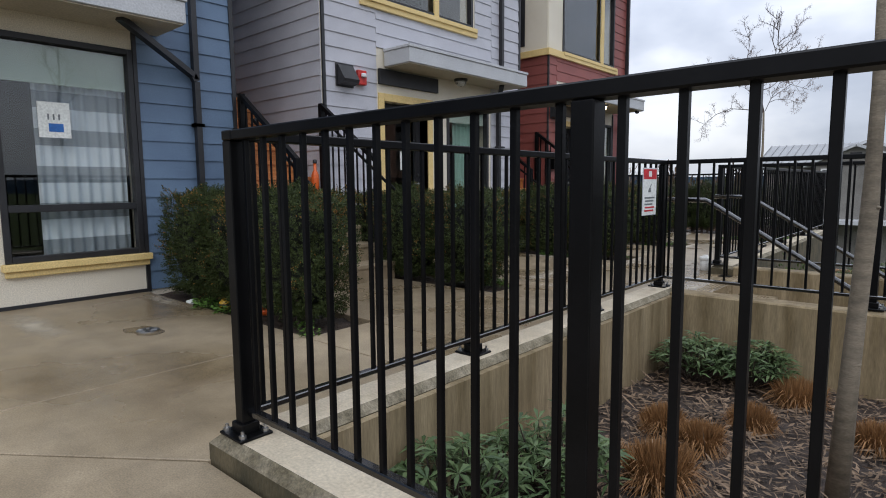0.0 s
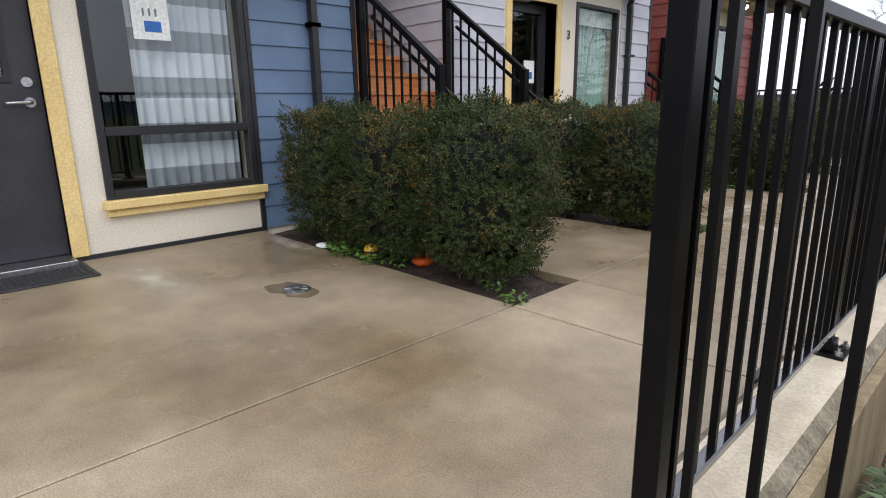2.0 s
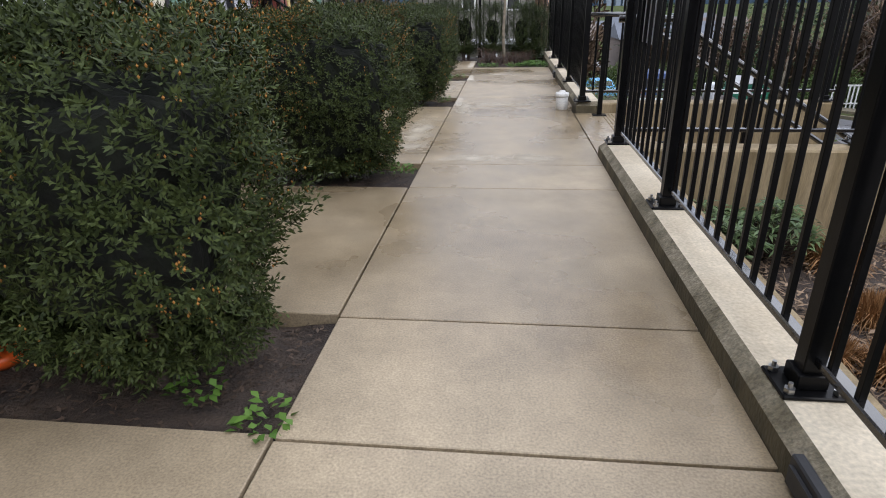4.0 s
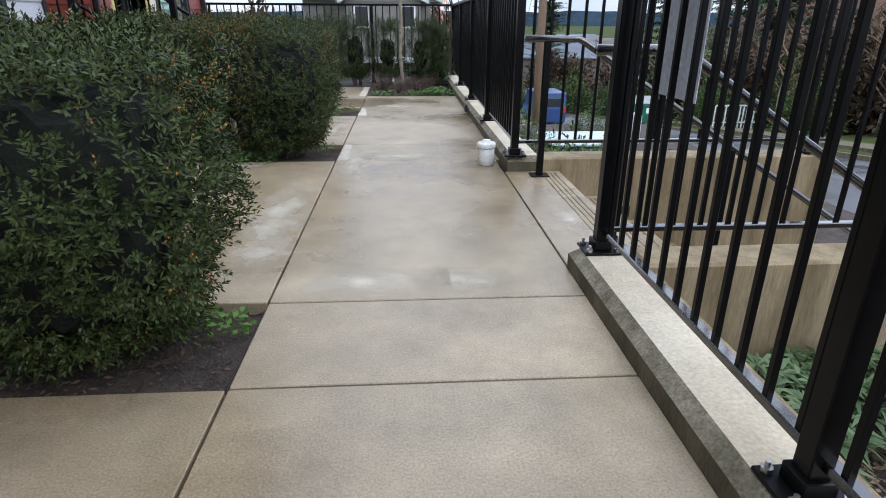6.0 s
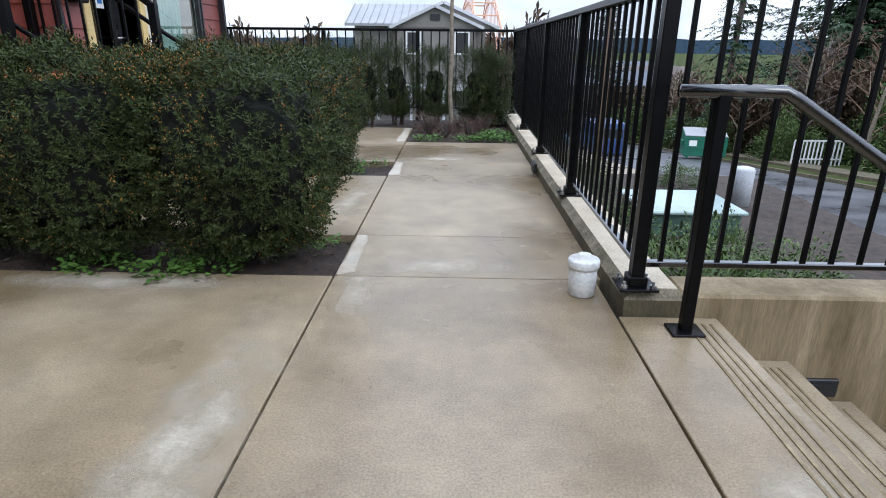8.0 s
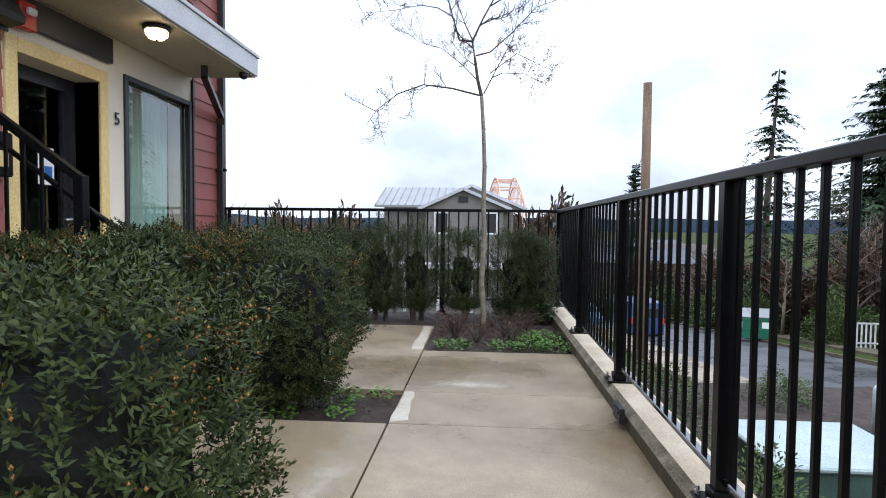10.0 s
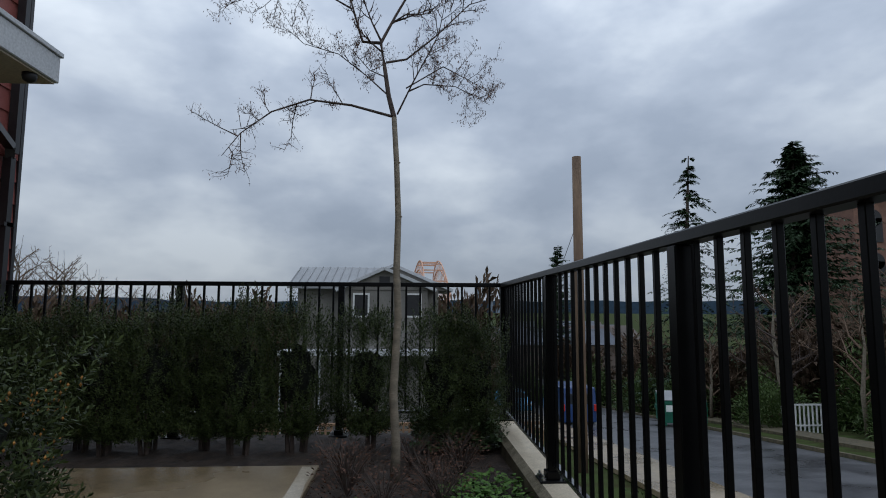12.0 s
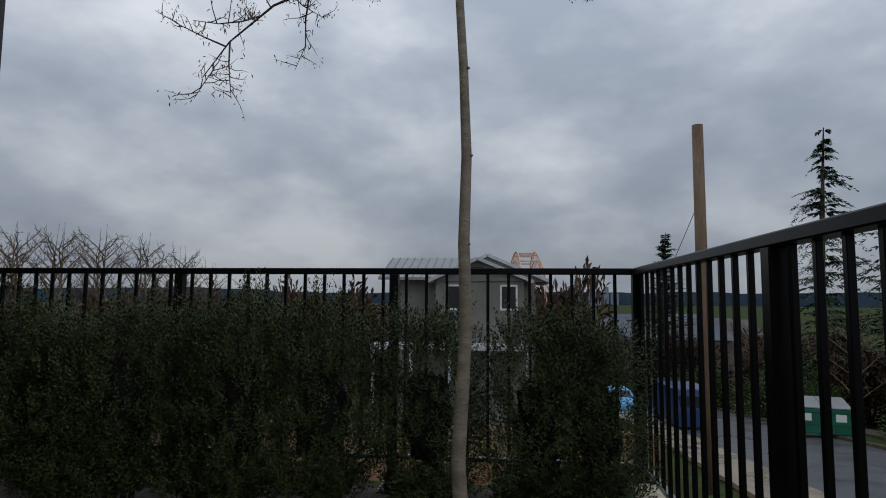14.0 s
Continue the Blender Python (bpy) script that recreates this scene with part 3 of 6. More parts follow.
def door(name, y0, y1, z1, x, label, lite=(0.18, 0.82, 0.55, 0.94), handle_right=True):
    d = tagged(new(name), label, "door", "", "structure")
    w = y1 - y0
    a, b, c, e = y0 + w * lite[0], y0 + w * lite[1], z1 * lite[2], z1 * lite[3]
    part("leaf", wall_with_holes(x - 0.045, x, y0, y1, 0.05, z1, [(a, b, c, e)]), DOOR_DARK, d)
    p = part("pane", boxes((x - 0.026, x - 0.02, a, b, c, e)), PANE, d)
    p.visible_shadow = False
    part("glazing_bead", boxes((x, x + 0.012, a - 0.03, a, c - 0.03, e + 0.03), (x, x + 0.012, b, b + 0.03, c - 0.03, e + 0.03), (x, x + 0.012, a, b, c - 0.03, c), (x, x + 0.012, a, b, e, e + 0.03)), TRIM_DARK, d)
    hy = y1 - 0.07 if handle_right else y0 + 0.07
    s = -1 if handle_right else 1
    bm = bmesh.new()
    tube(bm, [(x, hy, 1.02), (x + 0.055, hy, 1.02), (x + 0.06, hy + s * 0.02, 1.02), (x + 0.06, hy + s * 0.13, 1.015)], 0.011, 10)
    h = part("door_handle", bm, STEEL, d, "brushed steel lever handle", True)
    bm = bmesh.new()
    for z in (1.02, 1.14):
        tube(bm, [(x + 0.001, hy, z), (x + 0.012, hy, z)], 0.03, 16)
    part("rose", bm, STEEL, h)
    part("threshold", boxes((x - 0.05, x + 0.22, y0, y1, 0.0, 0.045), bevel=0.004), STEEL, d)
    return d


def casing(name, y0, y1, z1, x, depth, label):
    """Yellow boards round a door, and its reveal."""
    t = 0.1
    return setting(name, boxes((x - depth, x + 0.02, y0 - t, y0, 0.0, z1 + t), (x - depth, x + 0.02, y1, y1 + t, 0.0, z1 + t), (x - depth, x + 0.02, y0, y1, z1, z1 + t), bevel=0.004), YELLOW, label, "trim")


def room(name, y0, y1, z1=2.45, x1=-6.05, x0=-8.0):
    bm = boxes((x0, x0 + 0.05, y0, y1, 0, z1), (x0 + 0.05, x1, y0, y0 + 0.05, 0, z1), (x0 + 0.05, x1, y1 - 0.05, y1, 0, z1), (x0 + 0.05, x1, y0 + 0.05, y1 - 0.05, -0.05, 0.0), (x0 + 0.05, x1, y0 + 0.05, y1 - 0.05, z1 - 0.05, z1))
    return setting(name, bm, ROOM, "room box behind the window, its dimness painted into the walls", "wall")


def canopy(y0, y1, depth, z0, label):
    c = thing("door_canopy", label, "canopy", group="canopies over the doors")
    part("roof", boxes((WALL + 0.02, WALL + depth, y0, y1, z0 + 0.012, z0 + 0.2), bevel=0.006), WHITE_METAL, c)
    part("flashing", boxes((WALL + 0.02, WALL + depth + 0.014, y0 - 0.014, y1 + 0.014, z0 + 0.2, z0 + 0.235), bevel=0.004), WHITE_METAL, c)
    part("soffit", boxes((WALL + 0.03, WALL + depth - 0.02, y0 + 0.02, y1 - 0.02, z0, z0 + 0.011)), SOFFIT, c)
    return c


# unit 1, blue
HOLES1 = [(-0.12, 0.86, 0.0, 2.12), (1.11, 2.2, 0.38, 2.26)]
w1 = setting("wall_1", wall_with_holes(WALL - 0.25, WALL, -9, 3.2, -0.4, 6.2, HOLES1), CREAM, "house wall with blue lapped siding and a cream entry panel", "wall")
siding(w1, BLUE, 2.235, 3.17, 0.02, 2.5)
siding(w1, BLUE, 2.48, 3.17, 2.512, 2.86)
siding(w1, BLUE, -9, 3.17, 2.86, 6.1)
siding(w1, BLUE, -9, -1.2, 0.02, 2.7)
part("corner_board", boxes((WALL, WALL + 0.025, 2.2, 2.235, 0.0, 2.5), (WALL, WALL + 0.028, 3.17, 3.21, 0.0, 6.1), (WALL + 0.0, WALL + 0.02, -1.2, 2.2, 0.0, 0.03)), TRIM_DARK, w1)
window("window_1", 1.11, 2.2, 0.38, 2.26, "dark-framed house window with a curtain and a paper notice", 0.83)
casing("trim_1", -0.12, 0.86, 2.12, WALL, 0.1, "yellow painted door casing")
door("door_1", -0.12, 0.86, 2.12, WALL - 0.05, "charcoal entry door with a glass lite and steel lever")
number("1", 1.03, 1.87)
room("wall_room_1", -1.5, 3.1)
canopy(-1.4, 2.45, 0.6, 2.42, "flat grey canopy over the first door")

# unit 3, pale grey
HOLES3 = [(5.35, 6.2, 0.0, 2.12), (6.62, 7.65, 0.2, 2.2), (5.0, 7.25, 3.4, 4.9)]
w3 = setting("wall_3", wall_with_holes(WALL - 0.25, WALL, 4.35, 8.53, -0.4, 6.2, HOLES3), CREAM, "house wall with pale grey lapped siding", "wall")
siding(w3, GREY, 4.39, 5.22, 0.02, 6.1)
siding(w3, GREY, 7.72, 8.5, 0.02, 6.1)
siding(w3, GREY, 5.22, 7.72, 2.8, 3.32)
siding(w3, GREY, 7.3, 7.72, 3.32, 5.0)
siding(w3, GREY, 5.22, 7.72, 4.95, 6.1)
part("corner_board", boxes((WALL, WALL + 0.028, 4.35, 4.39, 0.0, 6.1), (WALL, WALL + 0.028, 8.5, 8.54, 0.0, 6.1)), TRIM_DARK, w3)
w3s = setting("wall_3_side", boxes((-8.6, WALL - 0.25, 4.35, 4.5, -0.4, 6.2)), GREY, "side wall of the stair recess with grey siding", "wall")
siding(w3s, GREY, -8.6, WALL - 0.01, 0.02, 6.1, "x", 4.35)
window("window_3", 6.62, 7.65, 0.2, 2.2, "dark-framed window with a pale curtain", None)
window("window_4", 5.0, 7.25, 3.4, 4.9, "upper window with a yellow sill", None)
casing("trim_3", 5.35, 6.2, 2.12, WALL, 0.2, "yellow painted door casing")
door("door_3", 5.35, 6.2, 2.12, WALL - 0.15, "charcoal glazed entry door with a small notice", (0.12, 0.88, 0.12, 0.95))
number("3", 6.45, 1.8)
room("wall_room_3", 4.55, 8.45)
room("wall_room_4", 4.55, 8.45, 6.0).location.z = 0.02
canopy(5.35, 8.04, 0.5, 2.55, "flat grey canopy over the middle door")

# unit 5, red
HOLES5 = [(9.9, 10.72, 0.0, 2.12), (11.04, 12.17, 0.1, 2.27), (10.0, 12.2, 3.5, 5.0)]
w5 = setting("wall_5", wall_with_holes(WALL - 0.25, WALL, 9.5, 12.93, -0.4, 6.2, HOLES5), CREAM, "house wall with red lapped siding", "wall")
siding(w5, RED, 9.53, 9.78, 0.02, 3.42)
siding(w5, RED, 12.21, 12.902, 0.02, 6.1)
siding(w5, RED, 9.78, 12.21, 2.95, 3.42)
siding(w5, RED, 9.78, 12.21, 5.05, 6.1)
part("corner_board", boxes((WALL, WALL + 0.028, 12.903, 12.940, -0.3, 6.1), (WALL, WALL + 0.028, 12.18, 12.21, 0.0, 2.5)), TRIM_DARK, w5)
w5s = setting("wall_5_side", boxes((-8.6, WALL - 0.25, 9.5, 9.65, -0.4, 6.2)), RED, "side wall of the second stair recess with red siding", "wall")
siding(w5s, RED, -8.6, WALL - 0.01, 0.02, 3.4, "x", 9.5)
siding(w5s, RED, -8.6, -6.75, 3.44, 6.1, "x", 9.5)
part("cream_panel", boxes((-6.74, WALL - 0.012, 9.478, 9.4995, 3.5, 6.1)), CREAM, w5s, "cream panel round the corner")
part("corner_board", boxes((WALL - 0.005, WALL + 0.026, 9.47, 9.5, 0.0, 3.38), (-6.78, -6.74, 9.47, 9.4995, 3.5, 6.1)), TRIM_DARK, w5s)
part("side_window", boxes((-6.7, -6.3, 9.462, 9.4775, 3.6, 5.4), bevel=0.004), TRIM_DARK, w5s, "dark narrow side window")
part("yellow_band", boxes((-6.9, WALL + 0.06, 9.43, 9.4775, 3.37, 3.49), bevel=0.004), YELLOW, w5s)
setting("wall_5_end", boxes((-9.5, WALL - 0.25, 12.755, 12.935, -0.4, 6.2)), RED, "end wall of the red house", "wall")
window("window_5", 11.04, 12.17, 0.1, 2.27, "dark-framed window reflecting the sky over pale curtains", None)
window("window_6", 10.0, 12.2, 3.5, 5.0, "upper window with a yellow sill", None)
casing("trim_5", 9.9, 10.72, 2.12, WALL, 0.26, "yellow painted door casing and deep reveal")
door("door_5", 9.9, 10.72, 2.12, WALL - 0.2, "charcoal glazed entry door", (0.12, 0.86, 0.12, 0.95))
number("5", 10.93, 1.87)
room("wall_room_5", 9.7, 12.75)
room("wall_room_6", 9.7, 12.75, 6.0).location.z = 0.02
canopy(9.55, 12.2, 0.72, 2.52, "flat grey canopy over the red house's door")

# recess backs, roofs
setting("wall_recess_1", boxes((-8.6, -8.4, 3.2, 4.35, -0.4, 6.2)), GREY, "back wall of the stair recess", "wall")
setting("wall_recess_2", boxes((-8.6, -8.4, 8.53, 9.5, -0.4, 6.2)), GREY, "back wall of the second stair recess", "wall")
setting("wall_1_side", boxes((-8.6, WALL - 0.25, 3.05, 3.2, -0.4, 6.2)), BLUE, "inner side wall of the stair recess", "wall")
setting("wall_3_side_b", boxes((-8.6, WALL - 0.25, 8.38, 8.53, -0.4, 6.2)), GREY, "inner side wall of the second recess", "wall")
setting("roof", boxes((-9.6, WALL + 0.35, -9, 8.53, 6.2, 6.45), (-9.6, WALL + 0.35, 9.5, 13.2, 6.2, 6.45), (-9.6, -8.4, 8.53, 9.5, 6.2, 6.45)), WHITE_METAL, "flat roof edge of the row of houses", "roof")


def wood_stairs(y0, y1, label, dx=0.0, near_back=0.0, far_back=0.0):
    s = thing("wooden_stairs", label, "stairs", (dx, 0, 0), group="stairs to the upper doors")
    for i in range(14):
        x, z = -4.5 - 0.27 * i, 0.185 * (i + 1)
        part("tread", boxes((x - 0.3, x, y0, y1, z - 0.04, z), bevel=0.004), CEDAR if i > 2 else CONCRETE, s)
        part("riser", boxes((x - 0.045, x - 0.02, y0, y1, z - 0.185, z - 0.042)), CEDAR if i > 2 else CONCRETE, s)
    for y, back in ((y0 - 0.02, near_back), (y1 + 0.02, far_back)):
        g = part("stair_rail", beam(beam(bmesh.new(), (-4.78, y, 1.25), (-5.76, y, 1.96), 0.05, 0.045), (-4.78, y, 0.33), (-5.76, y, 1.03), 0.035, 0.03), BLACK, s, "sloping black metal railing")
        part("newel_post", boxes((-4.81, -4.75, y - 0.03, y + 0.03, 0.0, 1.27), bevel=0.003), BLACK, g)
        part("wall_post", boxes((-5.79, -5.73, y - 0.03, y + 0.03, 0.0, 1.98), bevel=0.003), BLACK, g)
        grip = bmesh.new()
        tube(grip, [(-5.7, y + 0.08, 1.72), (-4.75, y + 0.08, 1.05), (-4.45, y + 0.08, 0.86), (-4.36, y + 0.08, 0.86)], 0.018, 8)
        part("grab_rail", grip, BLACK, g, "", True)
        for k in range(1, 9):
            x = -4.8 - 0.109 * k
            part("baluster", boxes((x - 0.008, x + 0.008, y - 0.008, y + 0.008, 0.33 - (x + 4.78) * 0.714, 1.24 - (x + 4.78) * 0.724)), BLACK, g)
        g.location.x = -back
    return s


wood_stairs(3.28, 4.28, "cedar stairs with black railings between the blue and grey houses")
wood_stairs(8.62, 9.42, "cedar stairs with black railings between the grey and red houses", -0.42, 0.38, -0.18)


# ---- foliage ----
def needles(rng, pos, out, n_needle, length, needle, width):
    """Shoots with flat needles set spirally round them: pos and out (n,3) give each shoot's foot and direction."""
    n, k = len(pos), n_needle
    out = out / np.linalg.norm(out, axis=1, keepdims=True)
    side = np.cross(out, rng.normal(size=(n, 3)))
    side /= np.linalg.norm(side, axis=1, keepdims=True)
    up = np.cross(side, out)
    s = np.linspace(0.05, 1.0, k)[None, :] + rng.normal(0, 0.03, size=(n, k))
    turn = np.arange(k)[None, :] * 2.399 + rng.uniform(0, 6.28, size=(n, 1)) + rng.normal(0, 0.25, size=(n, k))
    ang = np.radians(78 - 48 * s ** 1.5 + rng.normal(0, 9, size=(n, k)))
    ring = side[:, None, :] * np.cos(turn)[..., None] + up[:, None, :] * (np.sin(turn) * 0.75)[..., None]
    d = out[:, None, :] * np.cos(ang)[..., None] + ring * np.sin(ang)[..., None]
    foot = pos[:, None, :] + out[:, None, :] * (s * length[:, None])[..., None]
    ln = needle * rng.uniform(0.75, 1.15, size=(n, k, 1)) * (1.0 - 0.3 * s[..., None] ** 3)
    w = np.cross(d, out[:, None, :])
    w /= np.linalg.norm(w, axis=2, keepdims=True) + 1e-9
    mid = foot + d * ln * 0.5
    v = np.stack([foot, mid - w * width / 2, foot + d * ln, mid + w * width / 2], axis=2)
    return v.reshape(-1, 3)


def quads_mesh(name, verts, material, k=4):
    """Loose faces of k corners each."""
    n = len(verts) // k
    me = bpy.data.meshes.new(name)
    me.vertices.add(len(verts)), me.loops.add(n * k), me.polygons.add(n)
    me.vertices.foreach_set("co", verts.astype(np.float32).ravel())
    me.loops.foreach_set("vertex_index", np.arange(n * k, dtype=np.int32))
    me.polygons.foreach_set("loop_start", np.arange(0, n * k, k, dtype=np.int32))
    me.update(calc_edges=True)
    me.materials.append(material)
    return me


def lumpy(sx, sy, sz, seed, power=0.5, lump=0.11):
    """A clipped bush's outline: a rounded box with swellings."""
    def f(d):
        r = 1.0 / ((abs(d[0]) ** (2 / power) + abs(d[1]) ** (2 / power) + abs(d[2]) ** (2 / power)) ** (power / 2))
        p = Vector(d) * r
        taper = 0.74 + 0.26 * min(1.0, (p.z + 1) / 1.0)
        p.x, p.y = p.x * taper, p.y * taper
        q = 1 + lump * noise.noise(p * 1.9 + Vector((seed, 0, 0))) + 0.6 * lump * noise.noise(p * 4.5 + Vector((0, seed, 0)))
        return Vector((p.x * sx / 2, p.y * sy / 2, (p.z + 1) * sz / 2 * 0.985)) * 1.0, q
    return f


def bush(name, label, sx, sy, sz, count, seed, needle=0.027, shell=0.8, buds=0.16, group="clipped yew hedges", up=0.35, power=0.5, lump=0.11, reach=0.045, core=0.68, gaps=-0.58):
    rng = np.random.default_rng(seed)
    f = lumpy(sx, sy, sz, seed * 3.7, power, lump)
    d = rng.normal(size=(count, 3)) * np.array((sx, sy, sz)) ** 0.5
    d /= np.linalg.norm(d, axis=1, keepdims=True)
    pos, out, thick = [], [], []
    c = np.array((0, 0, sz / 2))
    ax = np.array((sx, sy, sz)) ** 1.3
    for i in range(count):
        p, q = f(d[i])
        v = np.array(p) - c
        g = noise.noise(Vector(v) * 5.5 + Vector((seed, 0, 0))) + 0.6 * noise.noise(Vector(v) * 13 + Vector((0, seed, 0)))
        if g + rng.normal(0, 0.1) < gaps:
            continue
        t = shell + (1 - shell) * rng.random() ** 0.6 + 0.13 * g
        o = v / ax
        o = o / np.linalg.norm(o) + rng.normal(0, 0.33, 3) + np.array((0, 0, up))
        o /= np.linalg.norm(o)
        pos.append(c + v * q * t - o * 0.03)
        out.append(o)
        thick.append(noise.noise(Vector(v) * 3.1 + Vector((5, seed, 0))))
    pos, out, thick = np.array(pos), np.array(out), np.array(thick)
    count = len(pos)
    pos[:, 2] = np.maximum(pos[:, 2], 0.1 + 0.08 * rng.random(count))
    length = reach * rng.uniform(0.7, 1.3, count) * np.where(rng.random(count) < 0.05, 1.8, 1.0)
    ob = thing(name, label, "bush", group=group)
    fo = new("foliage", quads_mesh("foliage", needles(rng, pos, out, 10, length, needle, 0.0076), NEEDLE))
    fo.parent = ob
    tagged(fo, kind="stuff")
    if buds:
        k = rng.random(count) < buds * (0.25 + 2.2 * (pos[:, 2] / sz) ** 2) * np.clip(0.6 + 4 * thick, 0, 2.5)
        p = np.repeat(pos[k], 3, 0) + np.repeat(out[k] * length[k][:, None], 3, 0) * np.tile([0.35, 0.65, 0.9], k.sum())[:, None]
        p = p + rng.normal(0, 0.005, p.shape)
        r = rng.uniform(0.003, 0.0046, (len(p), 1, 1))
        corner = np.array(((1, 0, 0), (0, 1, 0), (-1, 0, 0), (0, -1, 0), (0, 0, 1.3), (0, 0, -1.3)))
        tri = [(a, (a + 1) % 4, 4) for a in range(4)] + [((a + 1) % 4, a, 5) for a in range(4)]
        bud = new("bud", quads_mesh("bud", (p[:, None, :] + r * corner[np.array(tri).ravel()][None]).reshape(-1, 3), BUD, 3))
        bud.parent = ob
        tagged(bud, "ochre buds on the shoot tips", kind="stuff")
    # solid dark lump, its colour standing in for shade behind the needles
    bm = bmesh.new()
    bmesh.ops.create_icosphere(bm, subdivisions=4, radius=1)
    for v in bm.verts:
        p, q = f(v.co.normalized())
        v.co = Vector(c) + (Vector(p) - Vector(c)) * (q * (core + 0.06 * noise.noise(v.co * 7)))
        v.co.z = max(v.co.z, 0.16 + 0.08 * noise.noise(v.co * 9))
    part("shade_core", bm, CORE, ob, "solid near-black core painted as the bush's inner shade")
    bm = bmesh.new()
    for j in range(4):
        x, y = rng.uniform(-0.25, 0.25) * sx, rng.uniform(-0.2, 0.2) * sy
        tube(bm, [(x * 0.6, y * 0.6, -0.06), (x * 0.8, y * 0.8, 0.15), (x, y, 0.35)], [0.018, 0.014, 0.01], 6)
    part("stem", bm, TWIG, ob)
    return ob


H_LABEL = "clipped dark green yew bush with ochre buds in a mulch bed"
b1 = bush("yew_bush", H_LABEL, 0.9, 0.68, 1.02, 5800, 3, power=0.54, lump=0.17)
b2 = bush("yew_bush", H_LABEL, 0.92, 0.68, 0.98, 5800, 8, power=0.48, lump=0.17)
b1.matrix_basis = pose(-3.68, 2.5, -0.03)
b2.matrix_basis = pose(-4.4, 2.5, -0.03)
copy_thing(b1, pose(-5.1, 2.5, -0.05, 0, 0, 180))
for (y, xs) in ((4.51, (-3.66, -4.48, -5.2)), (7.31, (-3.64, -4.45, -5.18)), (9.41, (-3.86, -4.55, -5.18))):
    for i, x in enumerate(xs):
        copy_thing((b2, b1, b2)[i], pose(x, y, -0.04 - 0.01 * i, 0, 0, (180, 0, 20)[i]))
UPRIGHT = dict(buds=0.0, group="row of upright yews", up=1.6, power=0.7, lump=0.34, shell=0.6, reach=0.085, core=0.4, gaps=-0.5)
U_LABEL = "narrow upright yew in front of the fence"
c1 = bush("upright_yew", U_LABEL, 0.56, 0.46, 1.0, 2700, 21, **UPRIGHT)
c2 = bush("upright_yew", U_LABEL, 0.54, 0.46, 0.98, 2700, 34, **UPRIGHT)
c1.matrix_basis = pose(-3.42, 12.4, -0.02)
c2.matrix_basis = pose(-2.92, 12.42, -0.02)
for i, (x, s_) in enumerate(((-5.55, 1.0), (-5.24, 0.95), (-4.93, 1.0), (-4.66, 0.93), (-4.4, 1.0), (-4.08, 0.97), (-3.8, 1.03), (-2.4, 1.0), (-2.13, 0.92))):
    copy_thing((c1, c2)[i % 2], pose(x, 12.4 + 0.05 * (i % 3 - 1), -0.03, 0, 0, 57 * i)).scale = (1.0, 1.0, s_)


# ---- fittings of the houses ----
def pipe(label, pts, r=0.032, material=TRIM_DARK):
    p = thing("downspout", label, "downspout", group="downspouts of the houses")
    bm = bmesh.new()
    for a, b in zip(pts, pts[1:]):
        beam(bm, a, b, r * 2, r * 1.7)
    part("pipe", bm, material, p)
    for z in (0.45, 1.6):
        part("strap", boxes((pts[-1][0] - r - 0.006, pts[-1][0] + r + 0.004, pts[-1][1] - r - 0.02, pts[-1][1] + r + 0.02, z, z + 0.03)), material, p)
    return p


PX = WALL + 0.055
pipe("black downspout on the blue siding, bent under the canopy", [(-5.35, 1.95, 2.42), (PX, 2.74, 2.1), (PX, 2.77, 2.04), (PX, 2.77, 0.02)])
pipe("black downspout from the roof on the blue siding", [(PX, 2.77, 6.1), (PX, 2.77, 2.06)])
pipe("black downspout beside the red house's window", [(-5.42, 11.72, 2.53), (-5.43, 11.74, 2.43), (PX + 0.02, 12.72, 2.22), (PX, 12.75, 2.14), (PX, 12.75, 0.02)])
pipe("black downspout from the roof on the red siding", [(PX, 12.78, 6.1), (PX, 12.78, 2.9), (PX, 12.78, 2.18)])
pipe("black downspout on the grey siding under its canopy", [(-5.45, 7.55, 2.55), (PX, 7.85, 2.3), (PX, 7.87, 2.2), (PX, 7.87, 0.02)])
pipe("black downspout from the roof on the grey siding", [(PX, 7.95, 6.1), (PX, 7.95, 2.8)])
for y0, y1, z in ((-0.3, 1.0, 2.25), (5.25, 6.4, 2.33), (9.82, 10.85, 2.3)):
    setting("trim_header", boxes((WALL, WALL + 0.045, y0, y1, z, z + 0.2), bevel=0.004), TRIM_DARK, "black header board above the door", "trim")
setting("trim_band_3", boxes((WALL, WALL + 0.05, 4.95, 7.32, 3.27, 3.385), (WALL, WALL + 0.03, 6.35, 6.45, 3.4, 4.9), bevel=0.004), YELLOW, "yellow band under the upper window", "trim")
setting("trim_band_5", boxes((WALL, WALL + 0.06, 9.48, 12.3, 3.37, 3.49), (WALL, WALL + 0.03, 11.55, 11.68, 3.5, 5.0), bevel=0.004), YELLOW, "yellow band under the upper window", "trim")
ALARM = paint("red_alarm_plastic", (0.6, 0.03, 0.02), rough=0.35, scale=8, bump=0.02)
LENS = paint("clear_strobe_lens", (0.75, 0.75, 0.75), rough=0.15, scale=8, bump=0)
VENT = paint("black_vent_plastic", (0.02, 0.02, 0.022), rough=0.5, scale=8, bump=0.03)


